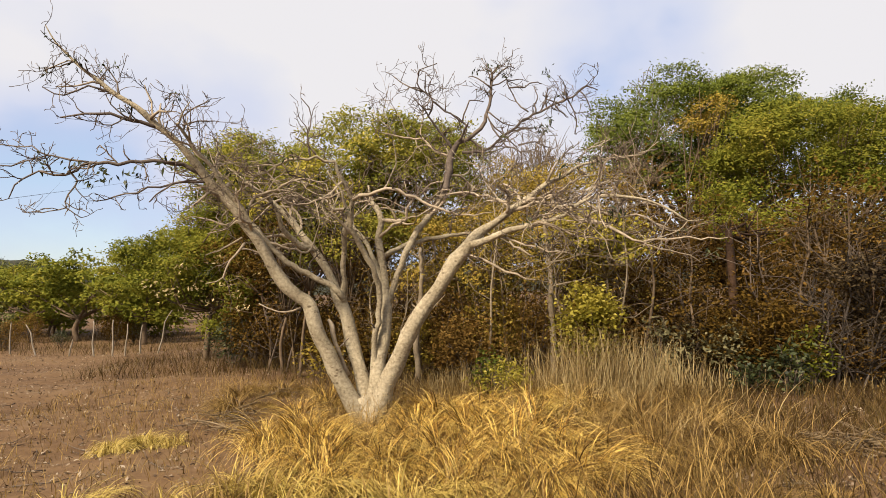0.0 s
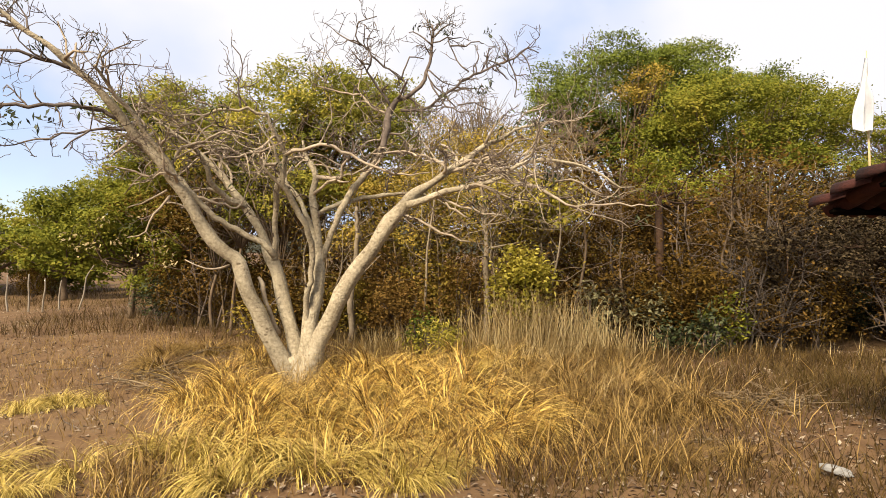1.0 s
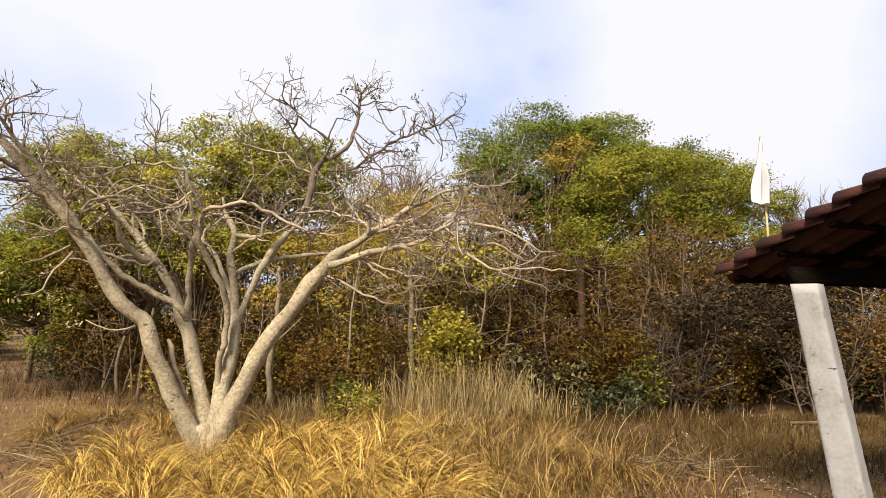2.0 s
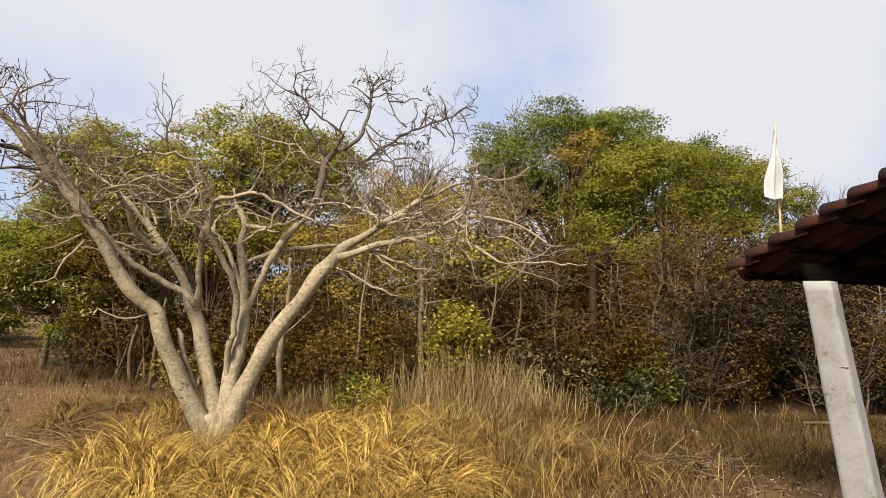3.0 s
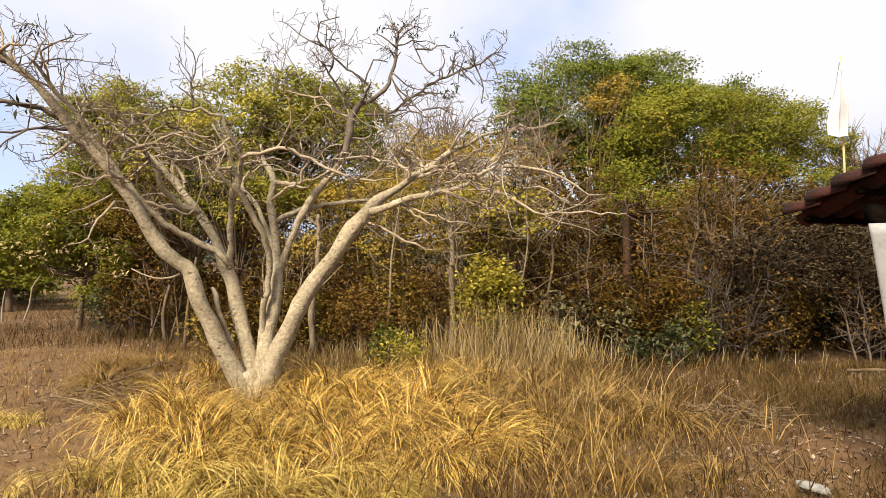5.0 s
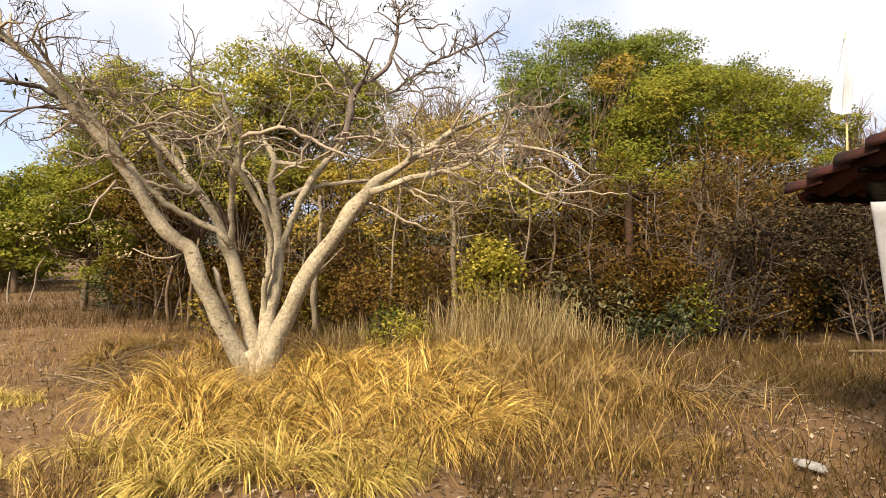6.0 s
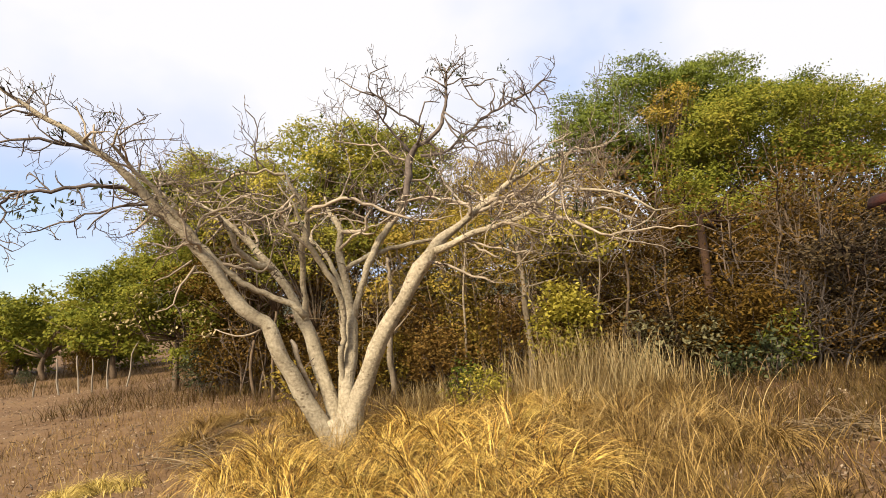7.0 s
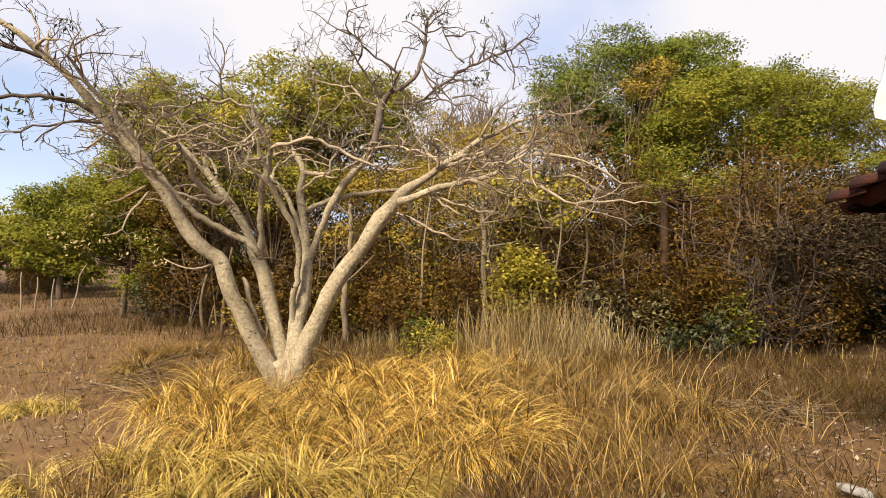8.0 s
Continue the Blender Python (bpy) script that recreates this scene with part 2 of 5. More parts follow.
# near-black: the shade under the roof is put into the timber colour
M_BEAM = material("shaded_timber", [(0.002, 0.0015, 0.001), (0.004, 0.003, 0.002), (0.007, 0.005, 0.004)], 4.0, 0.9, 0.5, 30, stretch=(0.3, 2, 2), spec=0.02)
M_WHITEWASH = material("whitewash", [(0.088, 0.079, 0.068), (0.211, 0.203, 0.190), (0.242, 0.236, 0.230), (0.264, 0.261, 0.261), (0.282, 0.279, 0.280), (0.290, 0.290, 0.293)], 4.0, 0.9, 0.15, 30, fine=0.35)
pn, pl = M_WHITEWASH.node_tree.nodes, M_WHITEWASH.node_tree.links
chip_tc, chip_map, chip, chip_ramp, chip_mix = pn.new("ShaderNodeTexCoord"), pn.new("ShaderNodeMapping"), pn.new("ShaderNodeTexNoise"), pn.new("ShaderNodeValToRGB"), pn.new("ShaderNodeMix")
chip_map.inputs["Scale"].default_value = (9.0, 9.0, 26.0)          # short level cracks and chipped spots
chip.inputs["Scale"].default_value, chip.inputs["Detail"].default_value = 1.0, 5.0
chip_ramp.color_ramp.elements[0].position, chip_ramp.color_ramp.elements[1].position = 0.27, 0.31
chip_ramp.color_ramp.elements[0].color = (0.22, 0.19, 0.16, 1)
chip_mix.data_type, chip_mix.blend_type = "RGBA", "MULTIPLY"
chip_mix.inputs["Factor"].default_value = 1.0
pl.new(chip_tc.outputs["Object"], chip_map.inputs["Vector"])
pl.new(chip_map.outputs["Vector"], chip.inputs["Vector"])
pl.new(chip.outputs["Fac"], chip_ramp.inputs["Fac"])
pl.new(pn["Principled BSDF"].inputs["Base Color"].links[0].from_socket, chip_mix.inputs["A"])
pl.new(chip_ramp.outputs["Color"], chip_mix.inputs["B"])
pl.new(chip_mix.outputs["Result"], pn["Principled BSDF"].inputs["Base Color"])
M_CLOTH = material("white_cloth", [(0.511, 0.519, 0.542), (0.619, 0.627, 0.650)], 4.0, 0.9, 0.15, 30, through_light=0.3)
M_CANE = material("yellow_cane", [(0.40, 0.29, 0.13), (0.58, 0.45, 0.24)], 6.0, 0.6)
M_STONE = material("pale_stone", [(0.157, 0.150, 0.139), (0.232, 0.224, 0.209)], 9.0, 0.9, 0.4, 40)
M_POST = material("weathered_post", [(0.126, 0.096, 0.065), (0.202, 0.166, 0.122), (0.252, 0.217, 0.171)], 3.0, 0.9, 0.4, 30)

# ---- mesh helpers ----
rng = np.random.default_rng(7)


class Geo:
    """Collects quads, then links them as one mesh object."""

    def __init__(self):
        self.v, self.f, self.n = [], [], 0

    def add(self, v, f):
        v = np.asarray(v, float).reshape(-1, 3)
        self.v.append(v)
        self.f.append(np.asarray(f, int).reshape(-1, 4) + self.n)
        self.n += len(v)
        return self

    def mesh(self, name, mat, smooth=True):
        v, f = np.concatenate(self.v), np.concatenate(self.f)
        me = bpy.data.meshes.new(name)
        me.vertices.add(len(v))
        me.vertices.foreach_set("co", v.ravel())
        me.loops.add(f.size)
        me.loops.foreach_set("vertex_index", f.ravel())
        me.polygons.add(len(f))
        me.polygons.foreach_set("loop_start", np.arange(len(f)) * 4)
        me.polygons.foreach_set("loop_total", np.full(len(f), 4))
        me.polygons.foreach_set("use_smooth", np.full(len(f), smooth))
        me.update(calc_edges=True)
        me.materials.append(mat)
        return me


def part(name, geo, mat, parent=None, label="", smooth=True):
    ob = new(name, geo.mesh(name, mat, smooth))
    if parent:
        ob.parent = parent
    if label:
        tagged(ob, label)
    return ob


def thing(name, label, category, group="", kind="", at=(0, 0, 0)):
    ob = new(name)
    ob.empty_display_size = 0.1
    ob.location = at
    return tagged(ob, label, category, group, kind)


def smooth_line(pts, step=0.12):
    """Catmull-Rom through rows of (x, y, z, r)."""
    p = np.asarray(pts, float)
    p = np.vstack([2 * p[0] - p[1], p, 2 * p[-1] - p[-2]])
    out = []
    for i in range(1, len(p) - 2):
        k = max(2, int(np.linalg.norm(p[i + 1, :3] - p[i, :3]) / step))
        s = np.linspace(0, 1, k, endpoint=False)[:, None]
        a, b, c, d = p[i - 1], p[i], p[i + 1], p[i + 2]
        out.append(0.5 * (2 * b + (c - a) * s + (2 * a - 5 * b + 4 * c - d) * s ** 2 + (3 * b - a - 3 * c + d) * s ** 3))
    out.append(p[-2:-1])
    return np.concatenate(out)


def tube(geo, line, sides=8, rough=0.0):
    """A swept tube along rows of (x, y, z, r), closed at both ends."""
    p, r = line[:, :3], np.maximum(line[:, 3], 0.0015)
    t = np.gradient(p, axis=0)
    t /= np.linalg.norm(t, axis=1)[:, None] + 1e-9
    ref = np.array([0.31, 0.95, 0.05]) if abs(t[0, 1]) < 0.8 else np.array([1.0, 0.1, 0.0])
    u = np.cross(t, ref)
    u /= np.linalg.norm(u, axis=1)[:, None] + 1e-9
    w = np.cross(t, u)
    ang = np.linspace(0, 2 * np.pi, sides, endpoint=False)
    rr = r[:, None] * np.ones(sides)
    if rough:
        bumps = rng.normal(0, rough, rr.shape)
        bumps = (bumps + np.roll(bumps, 1, 1) + np.roll(bumps, 1, 0)) / 1.7
        rr = rr * (1 + bumps)
    ring = p[:, None] + rr[..., None] * (np.cos(ang)[None, :, None] * u[:, None] + np.sin(ang)[None, :, None] * w[:, None])
    n = len(p)
    v = np.concatenate([ring.reshape(-1, 3), p[:1], p[-1:]])
    i, j = np.meshgrid(np.arange(n - 1), np.arange(sides), indexing="ij")
    j2 = (j + 1) % sides
    f = np.stack([i * sides + j, i * sides + j2, (i + 1) * sides + j2, (i + 1) * sides + j], -1).reshape(-1, 4)
    caps = []
    for k in range(0, sides, 2):
        caps.append((n * sides, (k + 2) % sides, k + 1, k))
        b = (n - 1) * sides
        caps.append((n * sides + 1, b + k, b + k + 1, b + (k + 2) % sides))
    geo.add(v, np.vstack([f, caps]))


def unit(a):
    return a / (np.linalg.norm(a, axis=-1, keepdims=True) + 1e-9)


def leaves(geo, c, length, width, up=0.6, droop=0.2, out=None):
    """Folded leaf blades at the points c: two halves that meet in a midrib."""
    n = len(c)
    d = rng.normal(size=(n, 3))
    d[:, 2] = d[:, 2] * 0.5 - droop
    d = unit(d)
    nrm = rng.normal(size=(n, 3)) * (1 - up)
    nrm[:, 2] += up
    if out is not None:                 # blades turn their faces out of the clump
        nrm = nrm * 0.55 + out
    s = unit(np.cross(d, nrm))
    nn = np.cross(s, d)
    l = length * rng.uniform(0.6, 1.3, (n, 1))
    w = width * rng.uniform(0.7, 1.2, (n, 1))
    v = np.stack([c, c + d * l * 0.45 + s * w * 0.5 + nn * w * 0.15, c + d * l - nn * l * 0.12, c + d * l * 0.45 - s * w * 0.5 + nn * w * 0.15], 1)
    geo.add(v, np.arange(4 * n).reshape(-1, 4))


def blades(geo, root, length, width, lean0, lean1, az, segs=4):
    """Grass blades: ribbons that bend from lean0 to lean1 (radians from upright) towards az, tapering to a tip."""
    n = len(root)
    length, width, lean0, lean1 = (np.broadcast_to(np.asarray(q, float), n) for q in (length, width, lean0, lean1))
    out = np.stack([np.cos(az), np.sin(az), np.zeros(n)], 1)
    tw = az + np.pi / 2 + rng.normal(0, 0.6, n)
    side = np.stack([np.cos(tw), np.sin(tw), np.zeros(n)], 1)
    p, rows = root.copy(), []
    for k in range(segs + 1):
        s = k / segs
        w = (width * (1 - s ** 2 * 0.92) * 0.5)[:, None] * side
        rows += [p - w, p + w]
        th = lean0 + (lean1 - lean0) * (s + 0.5 / segs)
        p = p + (length / segs)[:, None] * (np.sin(th)[:, None] * out + np.cos(th)[:, None] * np.array([0, 0, 1.0]))
    v = np.stack(rows, 1)
    m = 2 * (segs + 1)
    base = (np.arange(n) * m)[:, None, None]
    k = np.arange(segs)[:, None] * 2
    f = base + (k + np.array([0, 1, 3, 2]))[None]
    geo.add(v, f)


def ground_z(x, y):
    """The ground's height: slight hollows, and a low rise round the big tree."""
    x, y = np.asarray(x, float), np.asarray(y, float)
    near = np.exp(-((x / 45) ** 2 + ((y - 8) / 45) ** 2))
    z = 0.03 * np.sin(0.9 * x + 0.4 * y) + 0.025 * np.sin(1.7 * y - 0.8 * x + 1) + 0.015 * np.sin(4.1 * x + 1.3 * y) + 0.012 * np.sin(5.3 * y - 2.2 * x)
    return z * near


def on_ground(x, y, dz=0.0):
    return np.stack([x, y, ground_z(x, y) + dz], 1)


# ---- ground and distance ----
def graded(n, near, far):
    s = np.linspace(-1, 1, n)
    return near * s + (far - near) * np.sign(s) * np.abs(s) ** 7


gx, gy = graded(220, 22, 3000), graded(220, 22, 3000) + 8
GX, GY = np.meshgrid(gx, gy, indexing="ij")
gv = np.stack([GX, GY, ground_z(GX, GY)], -1).reshape(-1, 3)
ii, jj = np.meshgrid(np.arange(219), np.arange(219), indexing="ij")
gf = np.stack([ii * 220 + jj, (ii + 1) * 220 + jj, (ii + 1) * 220 + jj + 1, ii * 220 + jj + 1], -1)
tagged(part("ground", Geo().add(gv, gf), M_SOIL), "bare reddish dry soil with scattered litter", "ground", kind="structure")


def hill(x0, x1, y, top, phase):
    xs = np.linspace(x0, x1, 90)
    ys = np.linspace(-40, 40, 12)
    X, Y = np.meshgrid(xs, ys, indexing="ij")
    s = (xs - x0) / (x1 - x0)
    prof = top * (np.sin(np.pi * np.clip(s, 0, 1)) ** 0.7) * (1 + 0.08 * np.sin(9 * s + phase) + 0.05 * np.sin(23 * s) + 0.03 * np.sin(61 * s + 2))
    Z = prof[:, None] * np.cos(Y / 40 * np.pi / 2) + rng.normal(0, 0.35, X.shape) - 0.5
    i, j = np.meshgrid(np.arange(89), np.arange(11), indexing="ij")
    f = np.stack([i * 12 + j, (i + 1) * 12 + j, (i + 1) * 12 + j + 1, i * 12 + j + 1], -1)
    return Geo().add(np.stack([X, Y + y, Z], -1), f)


tagged(part("hill", hill(-275, -105, 210, 19, 0.4), M_HILL), "distant low hill covered in dull green scrub", "hill", kind="structure")
tagged(part("hill", hill(-150, 260, 260, 11, 2.0), M_HILL), "long distant ridge of hazy green scrub", "hill", kind="structure")

# ---- the bare tree ----
tree = thing("bare_tree", "large spreading tree with pale bark and nearly leafless twigs", "tree", at=(-1.0, 8.5, 0))
bare_lines = []


def limb(name, pts, mat=None):
    line = smooth_line(pts, 0.1)
    thick = pts[0][3] > 0.05
    if thick:
        k = np.arange(len(line))
        line[:, 0] += 0.012 * np.sin(k * 0.9 + pts[0][0])
        line[:, 2] += 0.010 * np.sin(k * 1.3 + pts[0][2])
        line[:, 3] *= 1 + 0.05 * np.sin(k * 1.1 + pts[0][1] * 5)
        for q in rng.integers(3, max(4, len(line) - 2), 3):          # knots of old branch scars
            line[q, 3] *= rng.uniform(1.05, 1.2)
    else:
        line[1:-1, :3] += rng.normal(0, 0.012, (len(line) - 2, 3))
    g = Geo()
    tube(g, line, 18 if thick else 7, 0.04 if thick else 0.05)
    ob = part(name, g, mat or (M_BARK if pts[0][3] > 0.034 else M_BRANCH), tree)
    ob.matrix_parent_inverse = Matrix.Translation((1.0, -8.5, 0))
    bare_lines.append((line, mat))


limb("trunk", [(-0.99, 8.50, -0.34, 0.196), (-1.00, 8.50, -0.09, 0.180), (-1.04, 8.50, 0.12, 0.169), (-1.08, 8.50, 0.34, 0.147)])
limb("limb", [(-1.03, 8.50, -0.06, 0.147), (-1.21, 8.45, 0.30, 0.119), (-1.41, 8.40, 0.72, 0.102), (-1.58, 8.35, 1.09, 0.096), (-1.69, 8.30, 1.45, 0.090), (-1.78, 8.30, 1.61, 0.090), (-1.99, 8.25, 1.79, 0.079), (-2.23, 8.20, 2.17, 0.074), (-2.42, 8.10, 2.53, 0.067), (-2.66, 8.00, 2.84, 0.055), (-2.93, 7.90, 3.20, 0.054), (-3.10, 7.80, 3.44, 0.044), (-3.33, 7.70, 3.70, 0.039), (-3.73, 7.60, 4.03, 0.030), (-4.15, 7.50, 4.35, 0.020), (-4.45, 7.50, 4.64, 0.012), (-4.67, 7.50, 4.94, 0.006)])
limb("limb", [(-1.31, 8.50, 1.62, 0.048), (-1.48, 8.45, 1.80, 0.038), (-1.77, 8.40, 1.95, 0.038), (-2.02, 8.30, 2.12, 0.038), (-2.23, 8.20, 2.35, 0.033), (-2.41, 8.10, 2.63, 0.032), (-2.55, 8.00, 2.87, 0.030), (-2.71, 7.90, 3.09, 0.027), (-2.86, 7.80, 3.33, 0.026), (-2.99, 7.60, 3.55, 0.023), (-3.08, 7.50, 3.71, 0.015), (-3.02, 7.40, 3.78, 0.010), (-2.91, 7.40, 3.95, 0.006)])
limb("limb", [(-1.04, 8.60, 0.18, 0.110), (-1.09, 8.65, 0.50, 0.100), (-1.17, 8.70, 0.83, 0.095), (-1.28, 8.75, 1.20, 0.090), (-1.38, 8.80, 1.54, 0.085), (-1.51, 8.90, 1.81, 0.061), (-1.73, 9.00, 2.21, 0.056), (-1.97, 9.10, 2.50, 0.052), (-2.22, 9.20, 2.80, 0.042), (-2.40, 9.20, 3.01, 0.031), (-2.69, 9.30, 3.21, 0.024), (-2.84, 9.30, 3.35, 0.018), (-3.13, 9.40, 3.56, 0.009)])
limb("limb", [(-1.77, 9.00, 2.27, 0.046), (-2.02, 8.85, 2.42, 0.040), (-2.16, 8.70, 2.61, 0.035), (-2.24, 8.60, 2.84, 0.029), (-2.31, 8.50, 2.98, 0.022), (-2.47, 8.30, 3.10, 0.011), (-2.69, 8.20, 3.15, 0.007)])
limb("limb", [(-1.39, 8.80, 1.50, 0.050), (-1.33, 8.70, 1.84, 0.040), (-1.32, 8.60, 2.21, 0.039), (-1.28, 8.50, 2.47, 0.044), (-1.21, 8.40, 2.68, 0.048), (-1.17, 8.30, 2.92, 0.033), (-1.25, 8.20, 3.12, 0.028), (-1.37, 8.10, 3.34, 0.024), (-1.57, 8.00, 3.39, 0.018), (-1.86, 7.90, 3.35, 0.017), (-2.14, 7.90, 3.21, 0.016), (-2.31, 7.90, 3.14, 0.013), (-2.62, 7.90, 3.24, 0.009)])
limb("limb", [(-1.17, 8.30, 2.90, 0.028), (-0.93, 8.20, 2.95, 0.024), (-0.63, 8.10, 3.00, 0.021), (-0.35, 8.10, 2.88, 0.019), (-0.04, 8.00, 2.72, 0.016), (0.28, 8.00, 2.64, 0.012), (0.63, 8.00, 2.67, 0.007)])
limb("limb", [(-0.97, 8.50, 0.12, 0.120), (-0.91, 8.55, 0.43, 0.110), (-0.87, 8.60, 0.79, 0.099), (-0.80, 8.65, 1.19, 0.083), (-0.76, 8.70, 1.52, 0.078), (-0.79, 8.75, 1.79, 0.050), (-0.84, 8.80, 2.21, 0.050), (-0.88, 8.85, 2.51, 0.045), (-0.85, 8.90, 2.69, 0.043), (-0.92, 9.00, 2.88, 0.033), (-0.98, 9.00, 3.00, 0.024), (-1.05, 9.10, 3.20, 0.012)])
limb("limb", [(-0.92, 8.55, 0.65, 0.044), (-0.92, 8.50, 1.09, 0.039), (-0.87, 8.50, 1.42, 0.039), (-0.83, 8.50, 1.68, 0.039), (-0.88, 8.40, 1.90, 0.038), (-0.97, 8.30, 2.13, 0.038), (-1.07, 8.20, 2.32, 0.037), (-1.14, 8.10, 2.49, 0.032), (-1.18, 8.00, 2.73, 0.021), (-1.24, 7.90, 2.96, 0.013), (-1.39, 7.80, 3.19, 0.007)])
limb("limb", [(-0.76, 8.70, 1.60, 0.040), (-0.86, 8.85, 1.91, 0.035), (-0.99, 9.00, 2.21, 0.031), (-1.13, 9.10, 2.44, 0.031), (-1.28, 9.20, 2.65, 0.030), (-1.57, 9.40, 2.93, 0.019), (-1.83, 9.50, 3.12, 0.013)])
limb("limb", [(-0.85, 8.90, 2.69, 0.030), (-0.62, 8.80, 2.66, 0.028), (-0.48, 8.80, 2.70, 0.023), (-0.49, 8.70, 2.82, 0.017), (-0.34, 8.70, 3.00, 0.013), (-0.26, 8.60, 3.17, 0.007)])
limb("limb", [(-0.82, 8.80, 2.17, 0.035), (-0.60, 8.90, 2.31, 0.033), (-0.33, 9.00, 2.39, 0.031), (-0.01, 9.10, 2.45, 0.030), (0.35, 9.20, 2.51, 0.024), (0.72, 9.30, 2.49, 0.015), (1.00, 9.30, 2.34, 0.010)])
limb("limb", [(-0.73, 8.70, 1.56, 0.045), (-0.66, 8.75, 1.82, 0.045), (-0.52, 8.80, 2.17, 0.045), (-0.41, 8.90, 2.44, 0.046), (-0.28, 9.00, 2.65, 0.046), (-0.12, 9.10, 2.84, 0.041), (0.00, 9.18, 3.06, 0.039), (0.09, 9.22, 3.35, 0.032)])
limb("limb", [(0.01, 9.19, 3.07, 0.047), (0.12, 9.25, 3.44, 0.053), (0.19, 9.30, 3.74, 0.048), (0.40, 9.30, 3.92, 0.032), (0.59, 9.30, 4.08, 0.031), (0.69, 9.30, 4.27, 0.024), (0.75, 9.30, 4.52, 0.022), (0.78, 9.30, 4.73, 0.018), (0.75, 9.30, 4.96, 0.008)], M_SILHOUETTE_BRANCH)
limb("limb", [(0.19, 9.30, 3.73, 0.024), (-0.00, 9.20, 4.00, 0.017), (-0.15, 9.20, 4.21, 0.015), (-0.08, 9.10, 4.40, 0.013), (-0.18, 9.10, 4.53, 0.012), (-0.31, 9.00, 4.66, 0.010), (-0.26, 9.00, 4.83, 0.008), (-0.03, 9.00, 4.93, 0.007)], M_SILHOUETTE_BRANCH)
limb("limb", [(-0.11, 9.10, 4.42, 0.013), (0.16, 9.20, 4.26, 0.013), (0.36, 9.20, 4.10, 0.015)], M_SILHOUETTE_BRANCH)
limb("limb", [(-0.18, 9.10, 4.54, 0.012), (-0.44, 9.10, 4.62, 0.010), (-0.66, 9.10, 4.79, 0.007)], M_SILHOUETTE_BRANCH)
limb("limb", [(0.31, 9.30, 3.71, 0.024), (0.64, 9.30, 3.74, 0.018), (0.94, 9.40, 3.96, 0.019), (1.30, 9.50, 4.25, 0.018), (1.68, 9.50, 4.43, 0.016), (2.01, 9.60, 4.59, 0.014), (2.23, 9.60, 4.74, 0.010), (2.40, 9.60, 4.69, 0.008)], M_SILHOUETTE_BRANCH)
limb("limb", [(1.94, 9.60, 4.55, 0.013), (2.02, 9.60, 4.39, 0.010), (2.07, 9.60, 4.25, 0.009), (2.03, 9.60, 4.02, 0.008)], M_SILHOUETTE_BRANCH)
limb("limb", [(0.76, 9.30, 4.69, 0.012), (0.96, 9.30, 4.76, 0.010), (1.17, 9.30, 4.78, 0.007)], M_SILHOUETTE_BRANCH)
limb("limb", [(0.74, 9.30, 4.14, 0.015), (0.82, 9.20, 3.91, 0.012), (1.03, 9.10, 3.70, 0.011), (1.33, 9.00, 3.67, 0.007)], M_SILHOUETTE_BRANCH)
limb("limb", [(-0.97, 8.45, -0.12, 0.152), (-0.87, 8.40, 0.17, 0.140), (-0.76, 8.40, 0.49, 0.118), (-0.62, 8.35, 0.81, 0.107), (-0.46, 8.30, 1.15, 0.101), (-0.28, 8.30, 1.45, 0.096), (-0.06, 8.30, 1.76, 0.090), (0.17, 8.30, 2.08, 0.090), (0.37, 8.30, 2.35, 0.080), (0.64, 8.35, 2.54, 0.048), (0.92, 8.40, 2.75, 0.045), (1.20, 8.50, 2.95, 0.041), (1.43, 8.60, 3.11, 0.032), (1.77, 8.70, 3.30, 0.023), (2.15, 8.80, 3.46, 0.017), (2.57, 8.90, 3.51, 0.014), (3.04, 9.00, 3.64, 0.009)])
limb("limb", [(0.36, 8.20, 2.27, 0.051), (0.70, 8.10, 2.40, 0.037), (0.97, 8.00, 2.46, 0.032), (1.24, 7.90, 2.53, 0.029), (1.48, 7.80, 2.59, 0.027), (1.59, 7.70, 2.69, 0.024), (1.76, 7.60, 2.76, 0.023), (2.07, 7.50, 2.78, 0.018), (2.39, 7.40, 2.69, 0.015), (2.61, 7.30, 2.57, 0.012), (2.77, 7.30, 2.44, 0.010), (2.97, 7.30, 2.46, 0.006)])
limb("limb", [(1.52, 7.80, 2.61, 0.026), (1.81, 7.70, 2.51, 0.022), (2.01, 7.60, 2.39, 0.019), (2.21, 7.50, 2.26, 0.016), (2.47, 7.50, 2.24, 0.013), (2.73, 7.40, 2.26, 0.011), (3.23, 7.30, 2.25, 0.006)])
limb("limb", [(1.70, 7.60, 2.72, 0.018), (2.01, 7.70, 2.57, 0.015), (2.45, 7.80, 2.55, 0.013), (2.70, 7.80, 2.42, 0.010), (2.88, 7.80, 2.39, 0.006)])
limb("limb", [(2.21, 7.50, 2.26, 0.011), (2.50, 7.50, 2.16, 0.009), (2.75, 7.50, 2.10, 0.007), (2.98, 7.50, 1.99, 0.006)])
limb("limb", [(0.84, 8.10, 2.31, 0.013), (0.95, 8.00, 2.20, 0.013), (1.13, 8.00, 2.10, 0.008)])
limb("limb", [(0.63, 8.20, 2.42, 0.016), (1.17, 8.00, 2.21, 0.013), (1.50, 7.90, 2.14, 0.010), (1.69, 7.90, 2.12, 0.006)])
limb("limb", [(0.32, 8.30, 2.17, 0.022), (0.69, 8.20, 2.01, 0.017), (0.91, 8.10, 1.90, 0.014), (1.14, 8.00, 1.82, 0.008)])
limb("limb", [(1.24, 7.90, 2.53, 0.015), (1.52, 7.80, 2.37, 0.012), (1.80, 7.70, 2.31, 0.010), (2.10, 7.70, 2.26, 0.006)])
